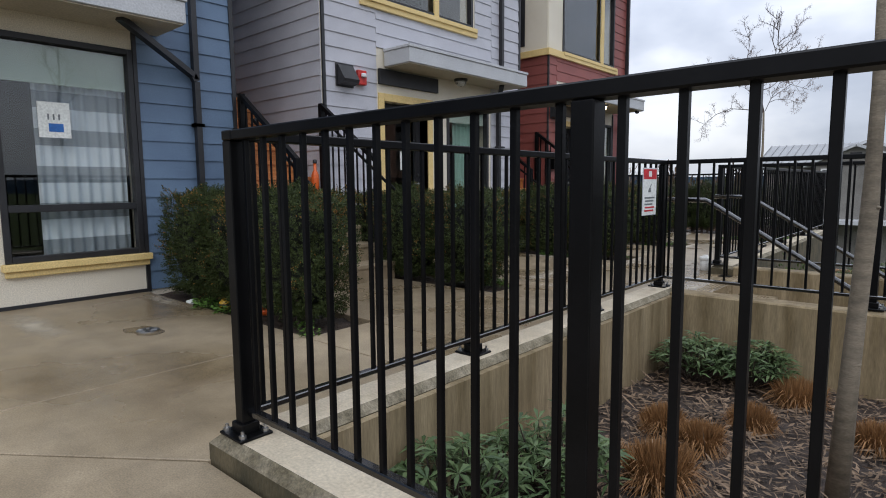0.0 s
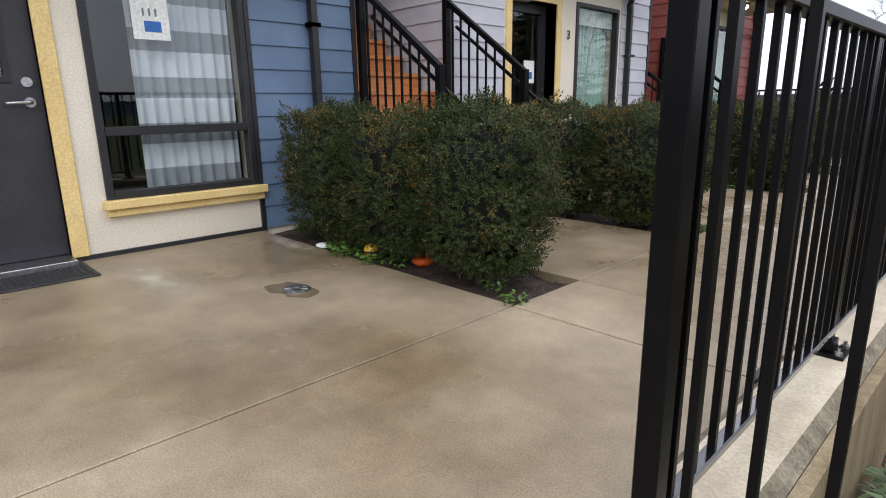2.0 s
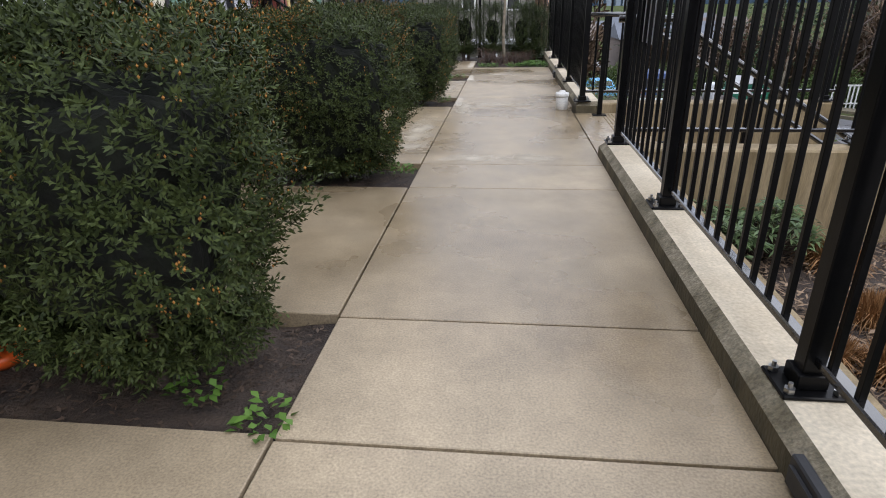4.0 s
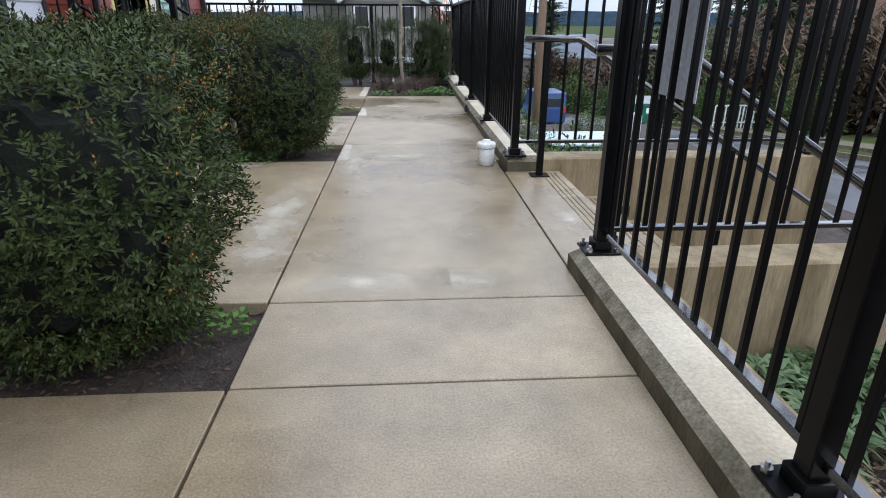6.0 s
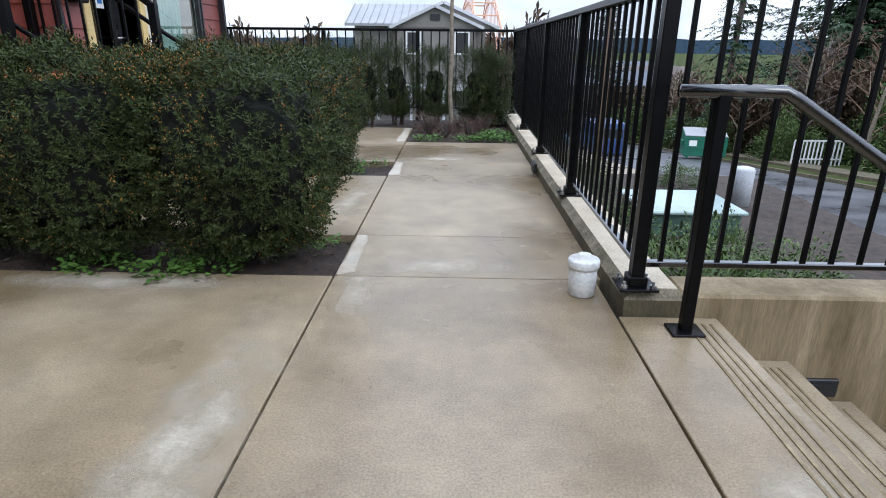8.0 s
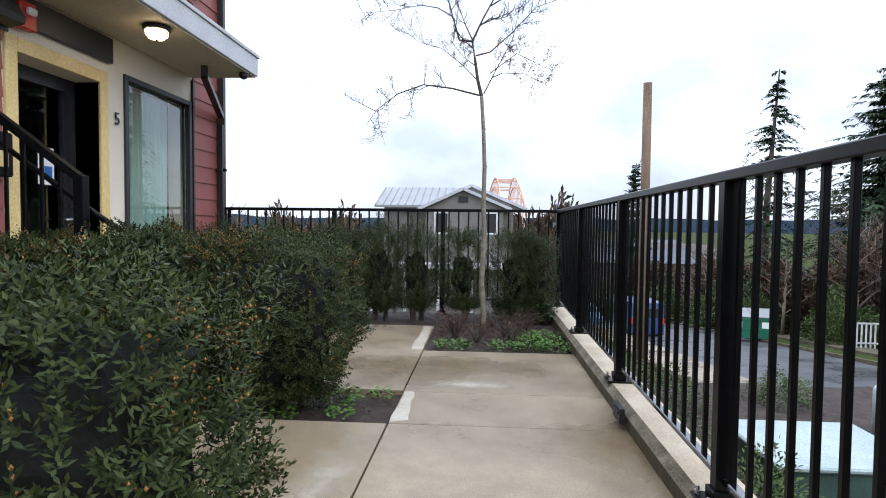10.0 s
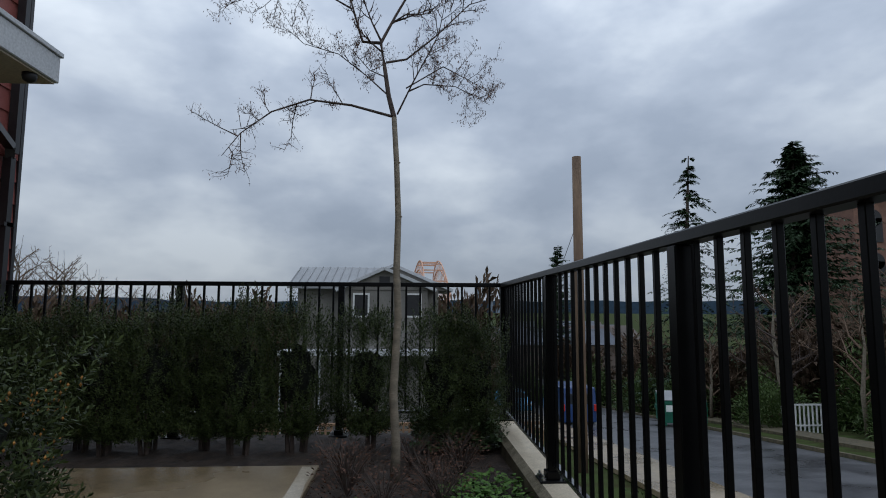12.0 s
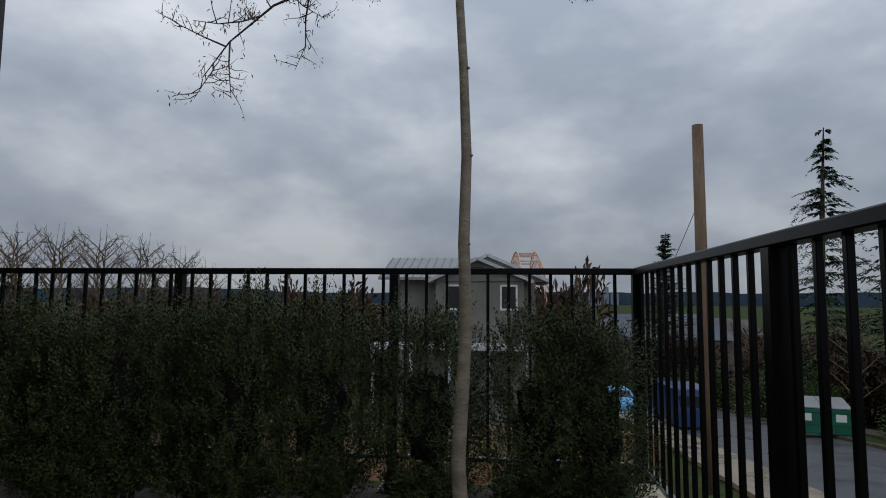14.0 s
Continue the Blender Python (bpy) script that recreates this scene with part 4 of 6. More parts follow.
def vent_hood(y, z):
    v = thing("vent_hood", "black plastic exhaust hood on the siding", "vent", (WALL + 0.018, y, z), "vents of the houses")
    bm = bmesh.new()
    prof = [(0, -0.12), (0.05, -0.12), (0.14, -0.1), (0.15, -0.06), (0.03, 0.12), (0, 0.12)]
    a = [bm.verts.new((x, -0.12, zz)) for x, zz in prof]
    b = [bm.verts.new((x, 0.12, zz)) for x, zz in prof]
    for i in range(len(prof)):
        bm.faces.new((a[i], a[(i + 1) % len(prof)], b[(i + 1) % len(prof)], b[i]))
    bm.faces.new(a), bm.faces.new(b)
    part("hood", bm, VENT, v)
    part("flange", boxes((0, 0.012, -0.14, 0.14, -0.14, 0.14), bevel=0.003), VENT, v)


def fire_alarm(y, z):
    v = thing("fire_alarm", "red fire alarm horn with a clear strobe", "alarm", (WALL + 0.018, y, z), "alarms of the houses")
    part("body", boxes((0, 0.06, -0.07, 0.07, -0.09, 0.09), bevel=0.008), ALARM, v)
    part("strobe", boxes((0.06, 0.1, -0.035, 0.035, 0.0, 0.05), bevel=0.01), LENS, v, "clear strobe lens")


for y in (4.68, 9.68):
    vent_hood(y, 2.36)
    fire_alarm(y + 0.25, 2.36)
WARM = lamp_glow("warm_bulb_glass", (1.0, 0.72, 0.42), 8.0)
COLD = paint("unlit_lamp_glass", (0.5, 0.5, 0.47), rough=0.2, scale=5, bump=0)


def bulkhead(y, z, x, lit):
    v = thing("soffit_light", "round bulkhead light, %s, under the canopy" % ("glowing warm" if lit else "switched off"), "lamp", (x, y, z), "lights under the canopies")
    part("base", lathe(bmesh.new(), [(0.1, 0.0), (0.1, -0.03), (0.085, -0.035)], 24), VENT, v, "", True)
    part("diffuser", lathe(bmesh.new(), [(0.082, -0.035), (0.08, -0.07), (0.055, -0.095), (0.02, -0.102)], 24), WARM if lit else COLD, v, "glass diffuser", True)
    bm = bmesh.new()
    for k in range(2):
        q = math.pi / 2 * k
        tube(bm, [(0.088 * math.cos(q), 0.088 * math.sin(q), -0.04), (0.084 * math.cos(q), 0.084 * math.sin(q), -0.075), (0, 0, -0.108), (-0.084 * math.cos(q), -0.084 * math.sin(q), -0.075), (-0.088 * math.cos(q), -0.088 * math.sin(q), -0.04)], 0.004, 6)
    part("cage", bm, VENT, v)


bulkhead(10.62, 2.52, -5.25, True)
bulkhead(6.7, 2.55, -5.58, False)
cam5 = thing("security_camera", "small dark dome camera under the canopy corner", "camera", (-5.15, 12.0, 2.52))
part("dome", lathe(bmesh.new(), [(0.045, 0), (0.045, -0.02), (0.038, -0.045), (0.015, -0.06)], 16), VENT, cam5, "", True)
OUTLET = paint("beige_cover_plate", (0.6, 0.5, 0.3), rough=0.5, scale=9, bump=0.03)
ou = thing("outlet_cover", "beige weatherproof outlet cover on blue siding", "outlet", (WALL + 0.018, 2.53, 0.5))
part("plate", boxes((0, 0.02, -0.05, 0.05, -0.11, 0.11), bevel=0.006), OUTLET, ou)
part("flap", boxes((0.02, 0.045, -0.035, 0.035, -0.07, 0.07), bevel=0.006), OUTLET, ou)
RUBBER = paint("black_rubber", (0.02, 0.02, 0.02), (0.035, 0.034, 0.033), rough=0.7, scale=20, fine=100, bump=0.3)
mat_ = thing("door_mat", "black ribbed rubber mat in front of the door", "mat", (-5.55, 0.42, 0.0))
part("mat_base", boxes((-0.25, 0.25, -0.48, 0.48, 0.001, 0.012), bevel=0.003), RUBBER, mat_)
bm = bmesh.new()
for i in range(14):
    for j in range(28):
        box(bm, -0.23 + 0.033 * i, -0.213 + 0.033 * i, -0.46 + 0.033 * j, -0.436 + 0.033 * j, 0.012, 0.017)
tagged(part("stud", bm, RUBBER, mat_), kind="stuff")

ORANGE_TOY = paint("orange_toy_plastic", (0.72, 0.13, 0.02), (0.6, 0.1, 0.015), rough=0.4, scale=9, bump=0.02)
ot = thing("toy_bat", "tall orange plastic toy standing on the cedar steps", "toy", (-5.68, 4.12, 0.925))
part("body", lathe(bmesh.new(), [(0.03, 0.0), (0.045, 0.02), (0.045, 0.2), (0.03, 0.24), (0.018, 0.26), (0.018, 0.34)], 16), ORANGE_TOY, ot, "", True)
part("cap", lathe(bmesh.new(), [(0.024, 0.34), (0.026, 0.35), (0.024, 0.38), (0.01, 0.385)], 16), VENT, ot, "dark cap", True)

# curtains, blind, notice
def cloth(name, base, base2, stripes=None):
    m = paint(name, base, base2, rough=0.85, scale=3, fine=200, bump=0.1)
    n, l = m.node_tree.nodes, m.node_tree.links
    if stripes:
        geo, sep = n.new("ShaderNodeNewGeometry"), n.new("ShaderNodeSeparateXYZ")
        w = n.new("ShaderNodeMath")
        w.operation = "PINGPONG"
        w.inputs[1].default_value = stripes[1]
        gt = n.new("ShaderNodeMath")
        gt.operation = "GREATER_THAN"
        gt.inputs[1].default_value = stripes[1] * 0.55
        mx = n.new("ShaderNodeMix")
        mx.data_type = "RGBA"
        mx.inputs[7].default_value = (*stripes[0], 1)
        b = n["Principled BSDF"]
        src = b.inputs["Base Color"].links[0].from_socket
        l.new(geo.outputs["Position"], sep.inputs[0]), l.new(sep.outputs["Z"], w.inputs[0]), l.new(w.outputs[0], gt.inputs[0])
        l.new(gt.outputs[0], mx.inputs[0]), l.new(src, mx.inputs[6]), l.new(mx.outputs[2], b.inputs["Base Color"])
    return m


def curtain(y0, y1, z0, z1, x, material, label, folds=9, amp=0.022):
    c = thing("curtain", label, "curtain", group="curtains behind the windows")
    bm = bmesh.new()
    n = folds * 10
    rows = []
    for j in range(5):
        z = z0 + (z1 - z0) * j / 4
        rows.append([bm.verts.new((x + amp * (math.sin(2 * math.pi * folds * i / n + 0.3 * math.sin(5 * i / n)) + 0.35 * math.sin(17.0 * i / n + j * 0.5)), y0 + (y1 - y0) * i / n, z)) for i in range(n + 1)])
    for a, b in zip(rows, rows[1:]):
        for i in range(n):
            bm.faces.new((a[i], a[i + 1], b[i + 1], b[i]))
    part("fabric", bm, material, c, "", True)
    rod = bmesh.new()
    tube(rod, [(x, y0 - 0.05, z1 + 0.01), (x, y1 + 0.05, z1 + 0.01)], 0.012, 8)
    part("rod", rod, STEEL, c)


SHEER = cloth("striped_sheer", (0.72, 0.76, 0.8), (0.66, 0.7, 0.74), ((0.3, 0.33, 0.36), 0.16))
MINT = cloth("mint_curtain", (0.34, 0.5, 0.43), (0.27, 0.42, 0.35))
curtain(1.42, 2.14, 0.42, 2.2, WALL - 0.14, SHEER, "sheer white curtain with broad grey stripes", 8)
curtain(6.9, 7.6, 0.25, 2.15, WALL - 0.14, MINT, "pale mint curtain half drawn", 8)
curtain(11.07, 12.0, 0.15, 2.2, WALL - 0.16, MINT, "pale mint curtain drawn across the window", 10)
BLIND = paint("pale_green_blind", (0.62, 0.7, 0.6), (0.57, 0.65, 0.55), rough=0.8, scale=4, fine=160, bump=0.06)
bl = thing("roller_blind", "pale green roller blind pulled a little down", "blind", (WALL - 0.065, 1.655, 1.9))
part("fabric", boxes((-0.003, 0.003, -0.49, 0.49, 0.0, 0.3)), BLIND, bl)
part("hem_bar", boxes((-0.008, 0.008, -0.49, 0.49, -0.02, 0.0), bevel=0.003), BLIND, bl)
bl2 = thing("roller_blind", "pale green roller blind pulled a little down", "blind", (WALL - 0.065, 7.13, 1.95))
part("fabric", boxes((-0.003, 0.003, -0.46, 0.46, 0.0, 0.2)), BLIND, bl2)
PAPER = paint("white_paper", (0.78, 0.8, 0.76), (0.74, 0.76, 0.72), rough=0.7, scale=5, bump=0.02)
INK_BLUE = paint("blue_print", (0.03, 0.16, 0.5), rough=0.6, scale=6, bump=0)
INK_GREY = paint("grey_print", (0.2, 0.22, 0.22), rough=0.6, scale=6, bump=0)
INK_RED = paint("red_print", (0.62, 0.03, 0.04), rough=0.5, scale=6, bump=0)
nt = thing("paper_notice", "white paper notice with a blue picture taped in the window", "notice", (WALL - 0.03, 1.55, 1.58))
part("sheet", boxes((0.0, 0.0015, -0.12, 0.12, -0.15, 0.15)), PAPER, nt)
part("picture", boxes((0.0018, 0.0025, -0.045, 0.065, -0.1, -0.03)), INK_BLUE, nt, "blue printed picture")
for k in range(3):
    part("print_mark", boxes((0.0018, 0.0025, -0.05 + 0.04 * k, -0.037 + 0.04 * k, 0.0, 0.05)), INK_GREY, nt)
nd = thing("paper_notice", "small pale notice taped inside the door glass", "notice", (WALL - 0.165, 5.9, 1.35))
part("sheet", boxes((0.0, 0.0015, -0.1, 0.1, -0.13, 0.13)), PAPER, nd)
part("picture", boxes((0.0018, 0.0025, -0.06, 0.06, -0.08, 0.0)), INK_BLUE, nd)
ne = thing("paper_notice", "small pale notice in the red house's door glass", "notice", (WALL - 0.215, 10.42, 1.42))
part("sheet", boxes((0.0, 0.0015, -0.08, 0.08, -0.14, 0.14)), PAPER, ne)
part("picture", boxes((0.0018, 0.0025, -0.02, 0.06, -0.1, 0.0)), INK_BLUE, ne)
# plain box standing for the black keypad lockbox beside the red house's door
lb = thing("mailbox", "small black keypad lockbox with a pale plate", "letter box", (WALL + 0.02, 9.66, 1.42))
part("body", boxes((0, 0.09, -0.09, 0.09, -0.14, 0.14), bevel=0.012), BLACK, lb)
part("label_plate", boxes((0.09, 0.094, -0.04, 0.04, -0.08, 0.02)), YELLOW, lb)

# ---- small things on the walkway ----
dr = thing("floor_drain", "round galvanised drain strainer in the concrete", "drain", (-4.19, 1.575, 0.0))
part("ring", lathe(bmesh.new(), [(0.075, 0.0), (0.075, 0.006), (0.06, 0.008)], 28), STEEL, dr)
for k in range(8):
    q = k * math.pi / 4
    part("grate_bar", beam(bmesh.new(), (0.012 * math.cos(q), 0.012 * math.sin(q), 0.011), (0.064 * math.cos(q), 0.064 * math.sin(q), 0.009), 0.016, 0.006), STEEL, dr)
CAN = paint("white_plastic_can", (0.75, 0.75, 0.72), (0.68, 0.67, 0.62), rough=0.45, scale=8, bump=0.05)
jar = thing("lidded_can", "white plastic can with a screw lid by the kerb", "can", (-2.1, 6.87, 0.0))
part("body", lathe(bmesh.new(), [(0.052, 0.0), (0.056, 0.006), (0.058, 0.115), (0.055, 0.12)], 28), CAN, jar, "", True)
part("lid", lathe(bmesh.new(), [(0.063, 0.12), (0.065, 0.128), (0.065, 0.15), (0.06, 0.158), (0.03, 0.16), (0.028, 0.176), (0.012, 0.178)], 28), CAN, jar, "white lid with a knob", True)
for x, y, z, ax in ((RIGHT - 0.012, 2.06, 0.05, "x"), (RIGHT - 0.012, 9.2, 0.07, "x"), (-1.17, 6.663, -0.3, "y")):
    st = thing("step_light", "black recessed step light in the concrete", "lamp", (x, y, z), "step lights")
    if ax == "x":
        part("housing", boxes((-0.006, 0.02, -0.075, 0.075, -0.04, 0.04), bevel=0.004), VENT, st)
        part("louvre", boxes((-0.014, -0.006, -0.06, 0.06, 0.008, 0.02)), VENT, st)
    else:
        part("housing", boxes((-0.075, 0.075, -0.012, 0.01, -0.04, 0.04), bevel=0.004), VENT, st)
        part("louvre", boxes((-0.06, 0.06, -0.02, -0.012, 0.008, 0.02)), VENT, st)
SIGN_BACK = paint("grey_sign_back", (0.55, 0.57, 0.62), rough=0.4, scale=4, bump=0.02)
sg = thing("warning_sign", "red and white warning sign wired to the fence", "sign", (FX + 0.035, 4.6, 0.93))
part("panel", boxes((0.0, 0.004, -0.14, 0.14, -0.19, 0.19), bevel=0.001), SIGN_BACK, sg, "pale grey metal back")
part("face", boxes((0.0043, 0.005, -0.135, 0.135, -0.185, 0.185)), PAPER, sg, "white printed face")
part("red_header", boxes((0.0053, 0.006, -0.13, 0.13, 0.1, 0.18)), INK_RED, sg)
part("header_mark", boxes((0.0062, 0.0066, -0.03, 0.03, 0.12, 0.165)), PAPER, sg)
part("pictogram", beam(boxes((0.0053, 0.006, -0.02, 0.02, -0.005, 0.03)), (0.0056, -0.03, 0.0), (0.0056, 0.03, 0.06), 0.001, 0.012), INK_GREY, sg)
for k in range(5):
    part("text_bar", boxes((0.0053, 0.006, -0.1 + 0.01 * (k % 2), 0.1 - 0.02 * (k % 3), -0.055 - 0.026 * k, -0.042 - 0.026 * k)), INK_RED if k > 2 else INK_GREY, sg)
TOY_Y, TOY_O = paint("yellow_rubber", (0.7, 0.4, 0.03), rough=0.4, scale=9, bump=0.02), paint("orange_plastic", (0.75, 0.12, 0.02), rough=0.35, scale=9, bump=0.02)
tb = thing("toy_ball", "small yellow rubber ball lying in the bed", "ball", (-4.47, 2.3, 0.035))
bm = bmesh.new()
bmesh.ops.create_uvsphere(bm, u_segments=24, v_segments=14, radius=0.05)
part("ball", bm, TOY_Y, tb, "", True)
part("print", lathe(bmesh.new(), [(0.0505, -0.008), (0.0512, 0.0), (0.0505, 0.008)], 24), VENT, tb)
to = thing("toy_bucket", "orange plastic toy under the yew", "toy", (-4.16, 2.48, -0.04))
part("rim", lathe(bmesh.new(), [(0.05, 0.0), (0.075, 0.03), (0.07, 0.05), (0.045, 0.055)], 20), TOY_O, to, "", True)
part("handle", tube(bmesh.new(), [(0.05, 0.0, 0.05), (0.035, 0.0, 0.12), (-0.03, 0.0, 0.13), (-0.05, 0.0, 0.05)], 0.008, 8), TOY_O, to)
sc = thing("paper_scrap", "crumpled pale paper scrap on the soil", "litter", (-5.0, 2.27, -0.01))
bm = bmesh.new()
bmesh.ops.create_icosphere(bm, subdivisions=3, radius=0.05)
for v in bm.verts:
    v.co = Vector((v.co.x * 1.4, v.co.y * 0.8, max(v.co.z * 0.4, -0.01))) * (1 + 0.35 * noise.noise(v.co * 40))
part("crumple", bm, PAPER, sc)

# ---- planting ----
WEED = leafy("weed_leaf", (0.035, 0.09, 0.015), (0.12, 0.22, 0.04), 14)
RHODO = leafy("rhododendron_leaf", (0.015, 0.04, 0.014), (0.13, 0.18, 0.075), 10, 0.35)
STRAW = leafy("cut_grass_straw", (0.075, 0.035, 0.015), (0.4, 0.21, 0.085), 8)
BROWN = leafy("dry_twig_leaf", (0.05, 0.024, 0.014), (0.13, 0.06, 0.035), 12)
DARK_CHIP = leafy("damp_bark_chip", (0.014, 0.01, 0.007), (0.13, 0.09, 0.065), 12, 0.7)
CHIP = leafy("bark_chip", (0.03, 0.02, 0.014), (0.33, 0.23, 0.15), 12, 0.8)


def leaf_quads(rng, foot, d, length, width, droop=0.25):
    """Leaves: each a folded diamond of one quad from foot along d."""
    n = len(foot)
    d = d / np.linalg.norm(d, axis=1, keepdims=True)
    r = rng.normal(size=(n, 3)) * 0.3 + np.array((0, 0, 1.0))
    w = np.cross(d, r)
    w /= np.linalg.norm(w, axis=1, keepdims=True) + 1e-9
    L, W = np.broadcast_to(length, n)[:, None], np.broadcast_to(width, n)[:, None]
    mid, tip = foot + d * L * 0.5, foot + d * L - np.array((0, 0, 1.0)) * L * droop
    return np.stack([foot, mid + w * W / 2, tip, mid - w * W / 2], axis=1).reshape(-1, 3)


def clump(name, label, category, leaves, at, material, stems=None, group="", stem_mat=None):
    t = thing(name, label, category, at, group)
    f = new("foliage", quads_mesh("foliage", leaves, material))
    f.parent = t
    tagged(f, kind="stuff")
    if stems:
        part("stem", stems, stem_mat or TWIG, t)
    return t


def weed(seed, r=0.1, n=60, size=0.045):
    rng = np.random.default_rng(seed)
    q, rr = rng.uniform(0, 2 * np.pi, n), r * np.sqrt(rng.random(n))
    foot = np.stack([rr * np.cos(q), rr * np.sin(q), 0.01 + 0.05 * rng.random(n)], 1)
    d = np.stack([np.cos(q + rng.normal(0, 0.7, n)), np.sin(q + rng.normal(0, 0.7, n)), rng.uniform(0.1, 0.9, n)], 1)
    return leaf_quads(rng, foot, d, size * rng.uniform(0.6, 1.3, n), size * 0.6)


WL = "low clump of fresh green weeds in the bed"
wa = clump("weed", WL, "weed", weed(1, 0.07, 45, 0.036), (-3.22, 2.24, -0.03), WEED, group="weeds in the beds")
wb = clump("weed", WL, "weed", weed(2, 0.16, 150, 0.04), (-4.8, 2.36, -0.03), WEED, group="weeds in the beds")
for i, (x, y) in enumerate(((-3.46, 2.36), (-4.35, 2.3), (-3.27, 4.62), (-3.5, 4.66), (-3.3, 7.46), (-3.75, 7.1), (-3.5, 7.52), (-3.95, 7.05), (-3.45, 9.25), (-3.55, 9.5), (-3.3, 9.6), (-4.65, 2.28), (-3.75, 9.22), (-4.3, 7.1))):
    copy_thing((wa, wb)[i % 2], pose(x, y, -0.03, 0, 0, 71 * i))
for i, (x, y) in enumerate(((-2.15, 11.25), (-2.3, 11.05), (-2.15, 11.5), (-2.5, 10.98), (-2.95, 11.0), (-2.12, 11.0), (-2.3, 11.3))):
    copy_thing(wb, pose(x, y, -0.02, 0, 0, 50 * i))


def rhododendron(seed, r=0.38, h=0.5):
    rng = np.random.default_rng(seed)
    out = []
    stems = bmesh.new()
    for _ in range(80):
        q, e = rng.uniform(0, 2 * np.pi), rng.uniform(0.15, 1.0)
        rad = r * math.sqrt(rng.random())
        c = np.array((rad * math.cos(q), rad * math.sin(q), h * (0.35 + 0.65 * e * math.sqrt(max(0.05, 1 - (rad / r) ** 2)))))
        n = 9
        a = rng.uniform(0, 6.28) + np.arange(n) * 2 * np.pi / n
        d = np.stack([np.cos(a), np.sin(a), rng.uniform(0.05, 0.7, n)], 1)
        out.append(leaf_quads(rng, np.repeat(c[None], n, 0), d, rng.uniform(0.08, 0.125, n), 0.02, 0.3))
        tube(stems, [(c[0] * 0.2, c[1] * 0.2, 0), tuple(c * np.array((0.7, 0.7, 0.6))), tuple(c)], [0.007, 0.005, 0.003], 4)
    return np.concatenate(out), stems


for i, (x, y, s) in enumerate(((-1.42, 4.45, 4), (-1.05, 4.55, 5), (-1.38, 2.3, 6), (-1.5, 1.72, 7))):
    lv, stm = rhododendron(s, 0.26 if i < 2 else 0.3, 0.34 if i < 2 else 0.44)
    clump("rhododendron", "leafy green rhododendron in the sunken planter", "shrub", lv, (x, y, -0.5), RHODO, stm, "rhododendrons in the planter")


def cut_grass(seed, r=0.17, h=0.27, n=900):
    """A tuft cut back to a flat brush, with a shaggy skirt of old straw."""
    rng = np.random.default_rng(seed)
    q, rr = rng.uniform(0, 2 * np.pi, n), r * np.sqrt(rng.random(n))
    lobe = 1 + 0.25 * np.sin(3 * q + seed) + 0.12 * np.sin(7 * q)
    foot = np.stack([0.75 * rr * lobe * np.cos(q), 0.75 * rr * lobe * np.sin(q), np.zeros(n)], 1)
    lean = 0.45 * rr / r
    d = np.stack([lean * np.cos(q) + rng.normal(0, 0.2, n), lean * np.sin(q) + rng.normal(0, 0.2, n), np.ones(n)], 1)
    top = leaf_quads(rng, foot, d, h * rng.uniform(0.72, 1.05, n) * (1 - 0.25 * (rr / r) ** 2), 0.009, 0.02)
    k = n // 3
    q = rng.uniform(0, 2 * np.pi, k)
    foot = np.stack([0.6 * r * np.cos(q), 0.6 * r * np.sin(q), rng.uniform(0.02, 0.5 * h, k)], 1)
    d = np.stack([np.cos(q + rng.normal(0, 0.5, k)), np.sin(q + rng.normal(0, 0.5, k)), rng.uniform(-0.5, 0.5, k)], 1)
    return np.concatenate([top, leaf_quads(rng, foot, d, h * rng.uniform(0.3, 0.8, k), 0.006, 0.4)])


ga = clump("ornamental_grass", "rust-brown cut-back tuft of ornamental grass", "grass tuft", cut_grass(11, 0.16, 0.25, 1100), (-1.03, 2.75, -0.5), STRAW, group="cut grasses in the planter")
for i, (x, y) in enumerate(((-1.0, 3.29), (-0.85, 3.75), (-0.72, 4.38), (-0.25, 3.9), (0.0, 3.3), (-0.4, 2.5), (0.3, 4.2), (-1.25, 3.4))):
    g = copy_thing(ga, pose(x, y, -0.5, 0, 0, 40 * i))
    g.scale = (0.9, 0.9, 0.85) if i in (2, 5) else (0.72, 0.72, 0.75)


def litter(seed, n, x0, x1, y0, y1, z, size, name, label, thin=1.0, material=None):
    rng = np.random.default_rng(seed)
    foot = np.stack([rng.uniform(x0, x1, n), rng.uniform(y0, y1, n), z + 0.03 * rng.random(n)], 1)
    d = np.stack([rng.normal(size=n), rng.normal(size=n), rng.normal(0, 0.18, n)], 1)
    ob = new(name, quads_mesh(name, leaf_quads(rng, foot, d, size * rng.uniform(0.4, 1.4, n), size * thin * rng.uniform(0.12, 0.4, n), 0.0), material or CHIP))
    return tagged(ob, label, "mulch", "", "stuff")


litter(6, 3500, -1.7, 1.2, 1.2, 4.8, -0.485, 0.13, "straw_litter", "thin pale straw strewn over the planter", 0.3)
litter(5, 7500, -1.7, 1.2, 1.2, 4.8, -0.49, 0.055, "mulch_litter", "straw and bark chips strewn over the planter")
for i, (a, b) in enumerate(BEDS):
    litter(30 + i, 2600, -5.6, LEFT - 0.03, a + 0.02, b - 0.03, -0.05, 0.026, "bark_chips", "loose bark chips on the bed", 1.2, DARK_CHIP)
litter(40, 2200, LEFT + 0.03, -2.02, END + 0.03, 12.8, -0.035, 0.03, "bark_chips", "loose bark chips on the end bed", 1.0, DARK_CHIP)


